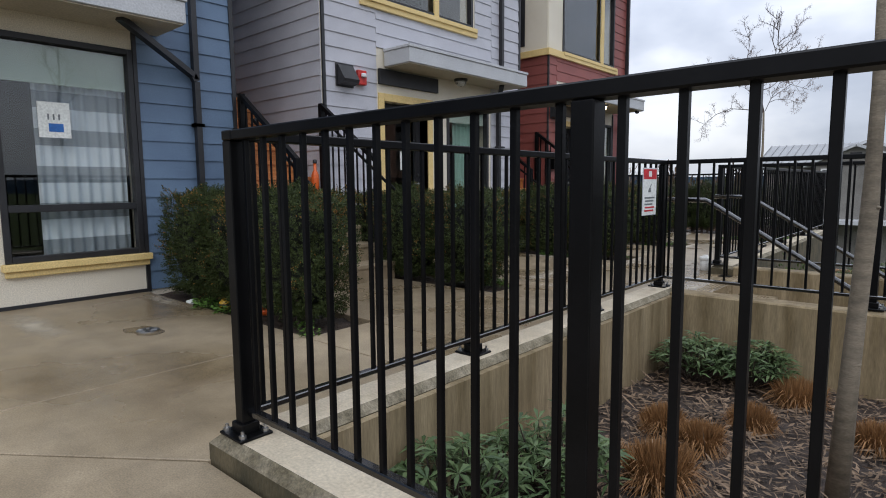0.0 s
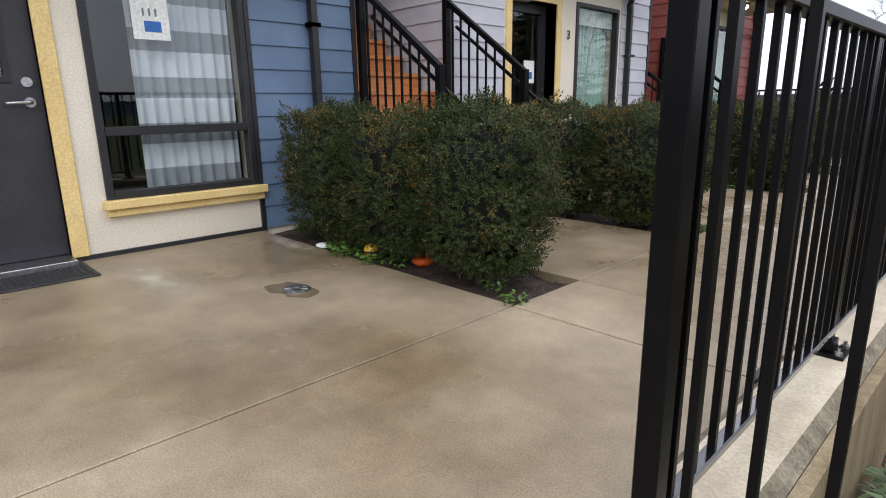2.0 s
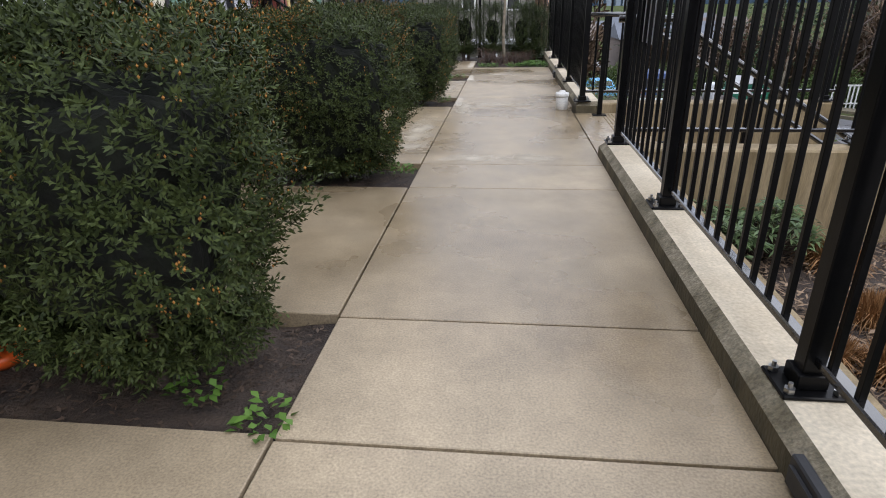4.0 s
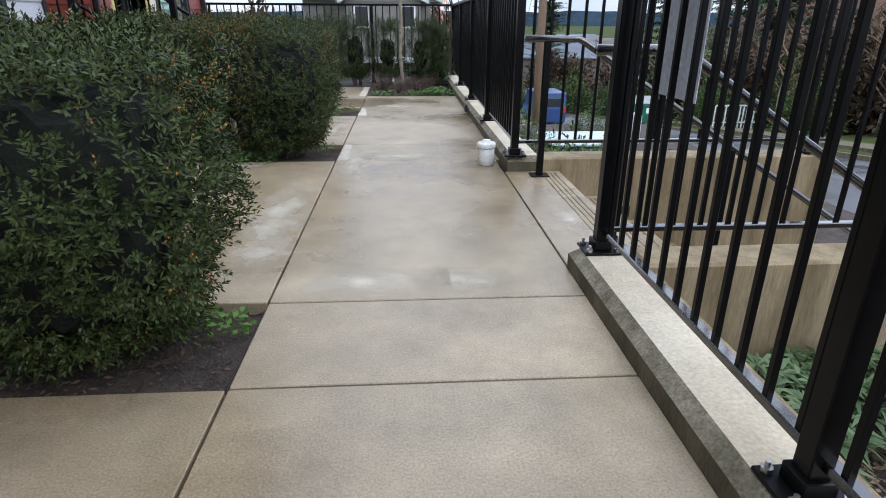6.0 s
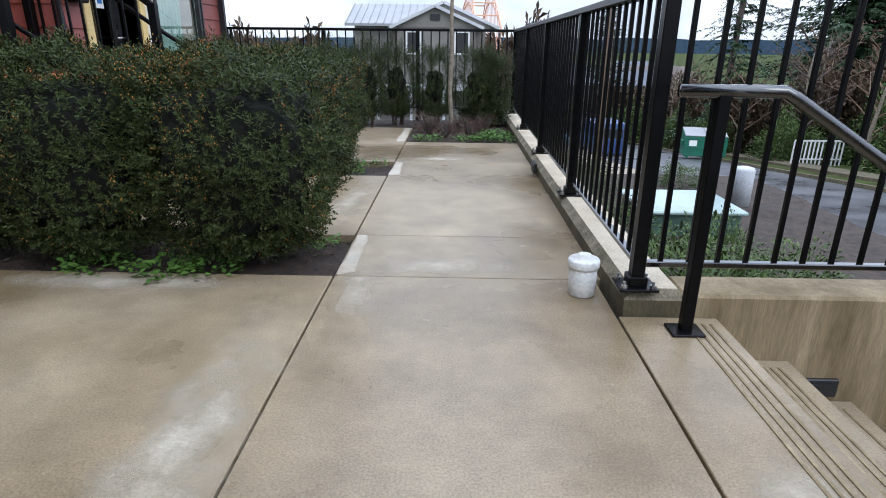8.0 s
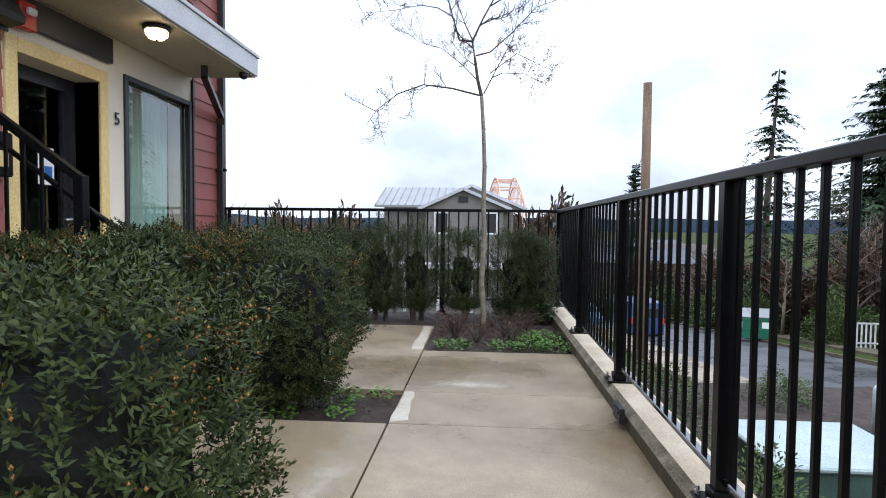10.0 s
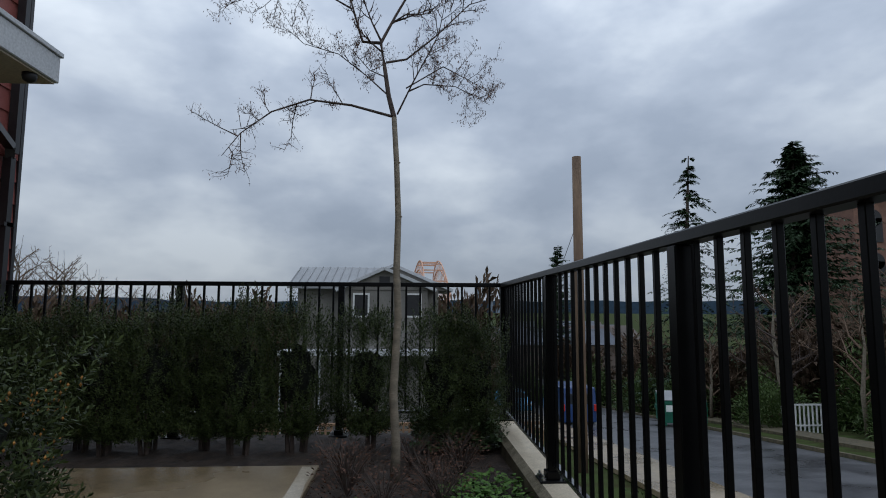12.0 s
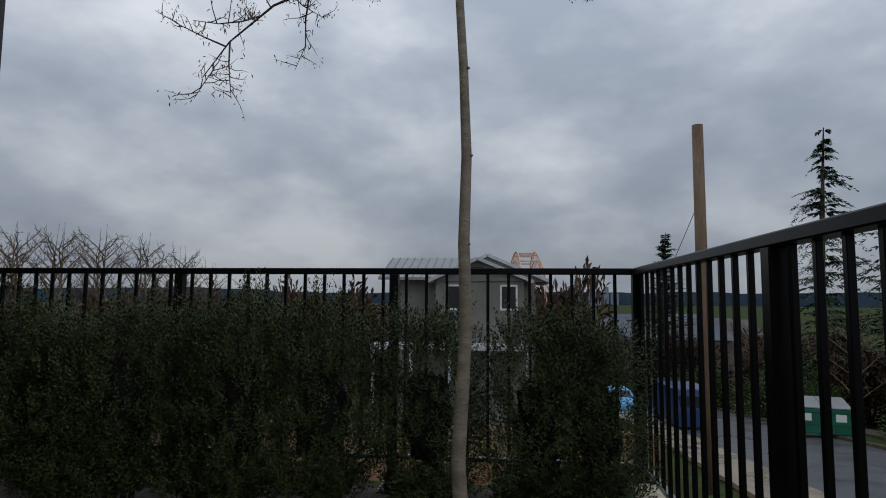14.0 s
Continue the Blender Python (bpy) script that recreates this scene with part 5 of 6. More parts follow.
def twiggy(seed, n=260, r=0.2, h=0.26):
    rng = np.random.default_rng(seed)
    q, rr = rng.uniform(0, 2 * np.pi, n), r * np.sqrt(rng.random(n))
    foot = np.stack([rr * np.cos(q), rr * np.sin(q), h * rng.random(n)], 1)
    d = np.stack([np.cos(q), np.sin(q), rng.uniform(0, 1.5, n)], 1)
    st = bmesh.new()
    for k in range(26):
        a, e = rng.uniform(0, 6.28), rng.uniform(0.4, 1.0)
        tube(st, [(0, 0, 0), (r * 0.5 * math.cos(a) * e, r * 0.5 * math.sin(a) * e, h * 0.6), (r * math.cos(a) * e, r * math.sin(a) * e, h * rng.uniform(0.8, 1.2))], [0.004, 0.003, 0.0015], 3)
    return leaf_quads(rng, foot, d, 0.03, 0.014), st


lv, stm = twiggy(3)
ta = clump("low_shrub", "reddish brown twiggy low shrub under the tree", "shrub", lv, (-2.95, 11.4, -0.02), BROWN, stm, "low shrubs in the end bed")
for i, (x, y) in enumerate(((-2.5, 11.5), (-2.3, 11.75), (-2.6, 11.95), (-3.0, 11.75), (-2.3, 12.1), (-2.75, 11.2), (-2.45, 11.25))):
    copy_thing(ta, pose(x, y, -0.02, 0, 0, 33 * i)).scale = (0.85, 0.85, 0.7)
rng = np.random.default_rng(77)
n = 1400
foot = np.stack([rng.uniform(-2.6, -1.98, n), rng.uniform(12.2, 12.84, n), 0.02 + 0.2 * rng.random(n) ** 2], 1)
iv = new("ivy", quads_mesh("ivy", leaf_quads(rng, foot, np.stack([rng.normal(size=n), rng.normal(size=n), rng.uniform(0, 0.8, n)], 1), 0.045, 0.035), RHODO))
tagged(iv, "dark ivy creeping along the fence foot", "ivy", "", "stuff")


# ---- trees ----
CATKIN = leafy("catkin", (0.12, 0.06, 0.05), (0.34, 0.22, 0.17), 20)


def branchlets(bm, rng, pts, r, depth, leaves, spread=0.6, per=7, shrink=0.3, sides=4, up=0.25):
    """Side twigs along a limb, and theirs in turn."""
    pts = [Vector(p) for p in pts]
    seg = [(b - a).length for a, b in zip(pts, pts[1:])]
    total = sum(seg)
    for k in range(per):
        s = total * (0.22 + 0.76 * (k + rng.random()) / per)
        i = 0
        while i < len(seg) - 1 and s > seg[i]:
            s -= seg[i]
            i += 1
        p = pts[i].lerp(pts[i + 1], min(1, s / seg[i]))
        d = (pts[i + 1] - pts[i]).normalized()
        side = Vector(rng.normal(size=3))
        side = (side - d * side.dot(d)).normalized()
        d2 = (d * (1 - spread) + side * spread + Vector((0, 0, up))).normalized()
        L = total * shrink * (0.5 + 0.7 * rng.random())
        q = [p]
        for j in range(3):
            d2 = (d2 + Vector(rng.normal(0, 0.22, 3)) + Vector((0, 0, 0.06))).normalized()
            q.append(q[-1] + d2 * L / 3)
        tube(bm, q, [r, r * 0.75, r * 0.5, r * 0.25], sides, False)
        if depth > 0:
            branchlets(bm, rng, q, r * 0.62, depth - 1, leaves, spread, max(3, per - 2), shrink * 1.1, 3, up)
        elif leaves is not None:
            leaves.extend(q[1:])


def small_tree(name, label, base, fork, limbs, seed, r0, leaf_size=0.04, depth=1, per=7, material=CATKIN, bends=((0.25, 0.012), (0.5, 0.03), (0.75, 0.025))):
    rng = np.random.default_rng(seed)
    t = thing(name, label, "tree", base)
    b, f = Vector((0, 0, -0.03)), Vector(fork) - Vector(base)
    bm = bmesh.new()
    stops = [0.0] + [q for q, _ in bends] + [1.0]
    pts = [b] + [b.lerp(f, q) + Vector((o, 0, 0)) for q, o in bends] + [f]
    tube(bm, pts, [r0 * (1.25 if q == 0 else 1.05 - 0.38 * q) for q in stops], 12)
    for q, o in bends:
        bmesh.ops.create_icosphere(bm, subdivisions=2, radius=r0 * 0.34, matrix=Matrix.Translation(b.lerp(f, q) + Vector((o + r0 * 0.68, -r0 * 0.3, 0))) @ Matrix.Diagonal((1, 1, 0.7, 1)))
    part("trunk", bm, BARK, t, "smooth grey-brown trunk", True)
    cr, leaves = bmesh.new(), []
    for limb, r in limbs:
        q = [f + Vector(p) for p in limb]
        tube(cr, q, [r * (1 - 0.8 * i / (len(q) - 1)) for i in range(len(q))], 6, False)
        branchlets(cr, rng, q, r * 0.45, depth, leaves, per=per)
    part("branchwork", cr, TWIG, t, "fine bare dark branches")
    if leaves and leaf_size:
        c = np.repeat(np.array(leaves), 2, 0)
        c = c + rng.normal(0, 0.012, c.shape)
        d = rng.normal(size=c.shape) * 0.5 + np.array((0, 0, -0.5))
        lv = new("catkin", quads_mesh("catkin", leaf_quads(rng, c, d, leaf_size * rng.uniform(0.6, 1.2, len(c)), leaf_size * 0.24, 0.1), material))
        lv.parent = t
        tagged(lv, kind="stuff")
    return t


small_tree("young_tree", "slim young tree with bare catkin-hung branches in the end bed", (-2.7, 11.66, -0.02), (-2.74, 11.98, 2.27), [
    ([(0, 0, 0), (-0.04, 0.02, 0.16), (-0.07, 0.05, 0.37), (-0.1, 0.05, 0.55), (0.0, 0.1, 0.78), (0.12, 0.1, 1.0), (0.16, 0.1, 1.35), (0.1, 0.1, 1.75)], 0.018),
    ([(-0.02, 0, 0.01), (-0.29, 0.0, 0.08), (-0.58, 0.05, 0.13), (-0.84, 0.08, 0.05), (-1.05, 0.1, -0.1), (-1.17, 0.1, -0.26)], 0.010),
    ([(-0.1, 0.05, 0.55), (-0.23, 0.1, 0.58), (-0.29, 0.1, 0.78), (-0.35, 0.1, 1.0), (-0.32, 0.15, 1.35), (-0.42, 0.15, 1.6)], 0.012),
    ([(-0.04, 0.02, 0.16), (-0.2, 0.15, 0.35), (-0.41, 0.2, 0.53), (-0.66, 0.2, 0.6), (-0.78, 0.2, 0.71)], 0.006),
    ([(-0.31, 0.1, 0.82), (-0.45, 0.1, 0.9), (-0.62, 0.1, 0.93), (-0.9, 0.15, 0.9), (-1.23, 0.1, 0.86)], 0.007),
    ([(-0.06, 0.05, 0.41), (0.08, 0.1, 0.46), (0.29, 0.12, 0.65), (0.53, 0.15, 0.91), (0.8, 0.15, 1.0)], 0.009),
    ([(0.02, 0.02, 0.03), (0.12, -0.1, 0.2), (0.29, -0.2, 0.5), (0.36, -0.25, 0.85)], 0.007),
    ([(0.1, -0.05, 0.17), (0.2, -0.1, 0.2), (0.41, -0.1, 0.19), (0.64, -0.1, 0.07)], 0.006),
    ([(0.08, 0.1, 0.25), (0.35, 0.3, 0.5), (0.55, 0.35, 0.42), (0.74, 0.4, 0.33)], 0.006),
    ([(-0.05, 0.05, 0.3), (-0.2, 0.4, 0.5), (-0.4, 0.6, 0.8)], 0.006),
    ([(0.12, 0.1, 1.0), (0.35, 0.1, 1.25), (0.55, 0.1, 1.6)], 0.007),
], 5, 0.026, 0.024, 1, 12, bends=((0.1, 0.008), (0.22, -0.008), (0.34, 0.01), (0.42, 0.022), (0.55, 0.014), (0.7, 0.026), (0.86, 0.016)))
small_tree("planter_tree", "slim grey-barked tree leaning in the sunken planter", (-0.34, 3.14, -0.5), (-0.3, 3.1, 2.3), [
    ([(0, 0, 0), (0.0, 0.05, 0.6), (0.1, 0.1, 1.5)], 0.03),
    ([(0, 0, 0), (-0.35, 0.2, 0.25), (-0.9, 0.5, 0.45)], 0.014),
    ([(0, 0, 0.2), (0.4, 0.3, 0.6), (0.8, 0.5, 1.0)], 0.014),
    ([(0, 0, 0.3), (-0.3, -0.2, 0.7), (-0.6, -0.3, 1.2)], 0.012)], 9, 0.04, 0.03, 1, 6)


def bare_tree(name, label, at, h, seed, r, spread=0.7, limbs=7, per=6, depth=1, material=TWIG, group=""):
    rng = np.random.default_rng(seed)
    t = thing(name, label, "tree", at, group)
    bm = bmesh.new()
    trunk = [(0, 0, -0.3), (0.02 * h, 0, h * 0.3), (0.0, 0.02 * h, h * 0.62), (0.02 * h, 0.0, h)]
    tube(bm, trunk, [r, r * 0.8, r * 0.5, r * 0.1], 8)
    part("trunk", bm, BARK, t, "", True)
    cr = bmesh.new()
    for k in range(limbs):
        z = h * (0.22 + 0.6 * k / limbs)
        q = 2.4 * k + rng.random()
        L = h * 0.42 * (1 - 0.5 * k / limbs)
        d = Vector((math.cos(q) * spread, math.sin(q) * spread, 0.75))
        p = [Vector((0.01 * h, 0, z))]
        for j in range(3):
            p.append(p[-1] + (d + Vector(rng.normal(0, 0.15, 3))) * L / 3)
        tube(cr, p, [r * 0.4, r * 0.28, r * 0.18, r * 0.06], 5, False)
        branchlets(cr, rng, p, max(r * 0.14, 0.013 if depth > 1 else 0), depth, None, per=per)
    part("branchwork", cr, material, t)
    return t


def conifer(name, label, at, h, spread, seed, droop=0.25, layers=26, sparse=1.0, group=""):
    rng = np.random.default_rng(seed)
    t = thing(name, label, "tree", at, group)
    part("trunk", tube(bmesh.new(), [(0, 0, -0.5), (0, 0, h * 0.5), (0.03 * h, 0, h)], [0.02 * h, 0.012 * h, 0.002 * h], 8), TWIG, t)
    foot, d, ln = [], [], []
    for k in range(layers):
        z = h * (0.12 + 0.87 * k / layers)
        L = spread * (1 - (k / layers)) ** 0.8 * rng.uniform(0.65, 1.1) + 0.15
        for j in range(int(9 * sparse)):
            q = rng.uniform(0, 6.28)
            Lj = L * rng.uniform(0.45, 1.15)
            zj = z + h / layers * rng.uniform(-0.9, 0.9)
            dj = droop * rng.uniform(0.5, 1.5)
            m = int(16 + 26 * Lj / spread)
            s = np.sort(rng.random(m))
            x = 0.03 * h * k / layers
            for ss in s:
                p = (x + Lj * ss * math.cos(q), Lj * ss * math.sin(q), zj + Lj * (0.25 * ss - dj * 2 * ss * ss))
                for side in (-1, 1):
                    foot.append(p)
                    a = q + side * rng.uniform(0.4, 1.1)
                    d.append((math.cos(a), math.sin(a), rng.uniform(-0.6, 0.2)))
                    ln.append(rng.uniform(0.5, 1.0) * (0.35 + 0.5 * (1 - ss)) * (0.1 + spread * 0.1))
    ob = new("crown", quads_mesh("crown", leaf_quads(rng, np.array(foot), np.array(d), np.array(ln), np.array(ln) * 0.3, 0.2), CONIFER))
    ob.parent = t
    return t


CONIFER = leafy("conifer_needles", (0.012, 0.03, 0.014), (0.05, 0.085, 0.035), 2)
conifer("conifer", "thin drooping conifer against the sky", (15.35, 44.5, fall(44)), 16.8, 5.0, 4, 0.34, 30, 0.6, "conifers across the street")
conifer("conifer", "broad dark conifer across the street", (25.4, 48.5, fall(48)), 19.6, 9.8, 6, 0.14, 36, 1.7, "conifers across the street")
conifer("conifer", "rounded dark conifer beyond the pole", (12.3, 66.5, fall(66)), 15.7, 4.6, 7, 0.06, 26, 1.6, "conifers across the street")
conifer("conifer", "dark conifer behind the bare bushes", (20.5, 36.0, fall(36)), 7.0, 3.6, 8, 0.25, 20, 1.2, "conifers across the street")
bt = bare_tree("bare_tree", "bare brown street tree beside the pavement", (16.1, 36.8, fall(36.8)), 7.5, 12, 0.16, 0.9, 10, 8, 1, group="bare trees by the street")
BRUSH = paint("bare_brush", (0.17, 0.11, 0.07), (0.1, 0.065, 0.04), rough=0.9, scale=2, bump=0)
bb = bare_tree("bare_tree", "dense bare brown tree across the street", (17.5, 38.0, fall(38)), 7.5, 13, 0.14, 0.95, 11, 6, 2, BRUSH, "bare trees by the street")
for i, (x, y, s) in enumerate(((21, 33, 1.0), (15.5, 45, 0.9), (20, 42, 1.1), (16.0, 31.0, 0.8), (24, 37, 1.2), (14.5, 52, 0.9), (18.5, 27.5, 0.9), (22.5, 28, 1.1), (17.0, 24.5, 0.85), (19.5, 22.5, 0.9), (14.8, 41, 0.8), (26, 44, 1.2), (17, 55, 1.0))):
    t = copy_thing(bb, pose(x, y, fall(y), 0, 0, 63 * i))
    t.scale = (s, s, s)
fb = bare_tree("bare_tree", "tall bare tree in the distant row", (-92, 129, -9.7), 27.0, 15, 0.42, 0.75, 14, 7, 1, BRUSH, "distant row of bare trees")
for i, (x, y, s) in enumerate(((-99, 125, 1.0), (-84, 133, 0.95), (-106, 121, 0.97), (-77, 137, 0.85), (-71, 139, 0.7), (-113, 118, 1.0), (-62, 142, 0.6), (-54, 144, 0.5), (-88, 136, 0.92), (-95, 131, 0.98), (-102, 127, 1.0), (-80, 140, 0.85), (-67, 146, 0.62), (-109, 124, 1.0))):
    t = copy_thing(fb, pose(x, y, -9.7, 0, 0, 80 * i))
    t.scale = (s, s, s)


# shrubs below the kerb and across the street
SHRUB = leafy("shrub_leaf", (0.025, 0.05, 0.015), (0.12, 0.17, 0.05), 5)


def shrub(seed, r, h, n, leaf):
    rng = np.random.default_rng(seed)
    d = rng.normal(size=(n, 3))
    d /= np.linalg.norm(d, axis=1, keepdims=True)
    d[:, 2] = np.abs(d[:, 2])
    k = 1 + 0.35 * np.sin(d[:, :1] * 5 + seed) * np.cos(d[:, 1:2] * 4)
    foot = d * np.array((r, r, h)) * k * (0.45 + 0.55 * rng.random((n, 1)) ** 0.5)
    return leaf_quads(rng, foot, d + rng.normal(0, 0.5, (n, 3)) + np.array((0, 0, 0.5)), leaf * rng.uniform(0.6, 1.3, n), leaf * 0.3)


sh = clump("shrub", "leafy green shrub on the slope below the fence", "shrub", shrub(3, 0.5, 0.7, 2200, 0.07), (-1.2, 7.5, -0.72), SHRUB, group="shrubs below the fence")
for i, (x, y, s) in enumerate(((-0.4, 7.4, 0.9), (0.5, 7.6, 0.8), (-1.1, 8.6, 0.9), (-0.2, 8.5, 0.8), (-1.1, 9.7, 0.8), (-0.4, 9.3, 0.7), (-1.25, 10.8, 0.6), (-1.0, 12.0, 0.8), (0.3, 12.2, 0.6))):
    t = copy_thing(sh, pose(x, y, -0.74, 0, 0, 47 * i))
    t.scale = (s, s, s * 0.72)
bs = clump("large_shrub", "dark evergreen shrub across the street", "shrub", shrub(9, 1.6, 2.4, 5000, 0.22), (15.2, 36.0, fall(36) - 0.1), SHRUB, group="evergreens across the street")
for i, (x, y, s) in enumerate(((18, 40, 1.2), (14.2, 43, 1.0), (17.5, 30.0, 1.1), (20.5, 26.5, 1.2), (13.8, 48, 1.1), (19.0, 34.0, 1.4), (24, 31, 1.6), (23, 24, 1.4), (12.5, 56, 1.4), (7.5, 58, 1.2))):
    t = copy_thing(bs, pose(x, y, fall(y) - 0.1, 0, 0, 59 * i))
    t.scale = (s, s, s)

# ---- street things ----
METALROOF = paint("pale_metal_roof", (0.27, 0.275, 0.28), (0.22, 0.225, 0.23), rough=0.4, scale=1, bump=0.03)
DUMP = paint("green_dumpster_paint", (0.01, 0.13, 0.075), (0.008, 0.1, 0.06), rough=0.45, scale=2, bump=0.05)
DUMP_B = paint("blue_dumpster_paint", (0.015, 0.06, 0.25), (0.01, 0.045, 0.19), rough=0.45, scale=2, bump=0.05)


def dumpster(name, label, at, w, d, h, material, rz=0.0):
    t = thing(name, label, "dumpster", at)
    t.matrix_basis = pose(*at, 0, 0, rz)
    bm = bmesh.new()
    prof = [(-d / 2, 0.12), (d / 2, 0.12), (d / 2, h), (-d / 2, h * 0.8)]
    a = [bm.verts.new((-w / 2, y, z)) for y, z in prof]
    b = [bm.verts.new((w / 2, y, z)) for y, z in prof]
    for i in range(4):
        bm.faces.new((a[i], a[(i + 1) % 4], b[(i + 1) % 4], b[i]))
    bm.faces.new(a), bm.faces.new(b)
    bmesh.ops.bevel(bm, geom=bm.edges[:], offset=0.02, segments=1, affect="EDGES")
    part("body", bm, material, t)
    for s in (-1, 1):
        part("lid", beam(bmesh.new(), (s * w / 4, -d / 2 - 0.02, h * 0.8 + 0.03), (s * w / 4, d / 2, h + 0.03), w / 2 - 0.02, 0.04), VENT if material is DUMP_B else METALROOF, t)
        part("side_pocket", boxes((s * w / 2, s * (w / 2 + 0.1), -d * 0.3, d * 0.3, h * 0.45, h * 0.6)), material, t)
        part("skid", boxes((s * w * 0.4 - 0.05, s * w * 0.4 + 0.05, -d / 2, d / 2, 0.0, 0.12)), material, t)
    part("rib", boxes((-w / 2, w / 2, -d / 2 - 0.03, -d / 2, h * 0.35, h * 0.42), (-w / 2, w / 2, -d / 2 - 0.03, -d / 2, h * 0.7, h * 0.77)), material, t)
    for s in (-0.3, 0.3):
        part("sticker", boxes((s * w - 0.2, s * w + 0.2, -d / 2 - 0.012, -d / 2 - 0.004, h * 0.45, h * 0.66)), PAPER, t)


dumpster("dumpster", "green metal dumpster with white stickers on the verge", (11.3, 37.4, fall(37.4) + 0.13), 2.2, 1.3, 1.5, DUMP, -12)
dumpster("dumpster", "long blue metal dumpster down the street", (10.0, 60.0, fall(60) + 0.1), 5.5, 2.0, 1.9, DUMP_B, -8)
BOLLARD = paint("galvanised_bollard", (0.5, 0.52, 0.54), rough=0.5, scale=5, bump=0.05)
bo = thing("bollard", "pale grey steel bollard beside the utility cabinet", "bollard", (0.72, 11.3, -0.8))
part("cylinder", lathe(bmesh.new(), [(0.115, 0.0), (0.115, 0.45), (0.1, 0.48), (0.04, 0.495)], 20), BOLLARD, bo, "", True)
POLEWOOD = paint("weathered_pole_wood", (0.2, 0.13, 0.08), (0.13, 0.085, 0.055), rough=0.85, scale=4, fine=30, bump=0.3, stretch=(1, 1, 0.2))
po = thing("utility_pole", "cut-off wooden utility pole with one wire", "utility pole", (2.14, 24.05, fall(24.05)))
part("pole", lathe(bmesh.new(), [(0.15, -0.2), (0.14, 4.4), (0.128, 8.75)], 14), POLEWOOD, po, "", True)
part("wire", tube(bmesh.new(), [(0, 0, 6.9), (1.2, 8, 5.0), (3.2, 20, 2.8), (6.5, 36, 0.6)], 0.009, 5), VENT, po)
gr = thing("white_railing", "low white metal railing on the lawn", "railing", (15.3, 33.5, fall(33.5)))
WHITE_P = paint("white_paint", (0.75, 0.75, 0.73), rough=0.5, scale=4, bump=0.03)
part("top_rail", boxes((-1.2, 1.2, -0.03, 0.03, 1.2, 1.27)), WHITE_P, gr)
part("bottom_rail", boxes((-1.2, 1.2, -0.03, 0.03, 0.3, 0.36)), WHITE_P, gr)
for k in range(13):
    part("slat", boxes((-1.2 + 0.2 * k - 0.03, -1.2 + 0.2 * k + 0.03, -0.02, 0.02, 0.0, 1.2)), WHITE_P, gr)


def car(at, rz, colour):
    t = thing("parked_car", "pale blue hatchback parked down the street", "car", at)
    t.matrix_basis = pose(*at, 0, 0, rz)
    bm = bmesh.new()
    prof = [(-2.0, 0.35), (-2.05, 0.75), (-1.9, 0.95), (-1.1, 1.02), (-0.6, 1.45), (0.9, 1.5), (1.75, 1.05), (2.0, 0.95), (2.05, 0.35)]
    a = [bm.verts.new((-0.85 + (0.12 if z > 1.1 else 0), y, z)) for y, z in prof]
    b = [bm.verts.new((0.85 - (0.12 if z > 1.1 else 0), y, z)) for y, z in prof]
    k = len(prof)
    for i in range(k):
        bm.faces.new((a[i], a[(i + 1) % k], b[(i + 1) % k], b[i]))
    bm.faces.new(a), bm.faces.new(b)
    bmesh.ops.bevel(bm, geom=bm.edges[:], offset=0.05, segments=2, affect="EDGES")
    part("body", bm, colour, t)
    part("windscreen", beam(bmesh.new(), (0, -1.08, 1.08), (0, -0.66, 1.42), 1.3, 0.02), TRIM_DARK, t)
    for s in (-1, 1):
        part("headlight", boxes((s * 0.65 - 0.15, s * 0.65 + 0.15, -2.07, -1.98, 0.68, 0.82), bevel=0.02), LENS, t)
        part("side_window", boxes((s * 0.80 - 0.02, s * 0.80 + 0.02, -0.5, 0.9, 1.1, 1.38)), TRIM_DARK, t)
        for y in (-1.3, 1.25):
            w = part("wheel", tube(bmesh.new(), [(s * 0.72, y, 0.32), (s * 0.9, y, 0.32)], 0.32, 18), RUBBER, t)
            part("rim", tube(bmesh.new(), [(s * 0.9, y, 0.32), (s * 0.91, y, 0.32)], 0.19, 14), STEEL, w)


CARBLUE = paint("pale_blue_car_paint", (0.15, 0.45, 0.75), (0.13, 0.4, 0.68), rough=0.25, scale=2, bump=0)
car((4.9, 50.0, fall(50) + 0.04), 5, CARBLUE)

# ---- the house below, lattice, bridge, distance ----
STUCCO = paint("grey_stucco", (0.2, 0.19, 0.17), (0.16, 0.15, 0.135), rough=0.85, scale=1.5, fine=30, bump=0.2)


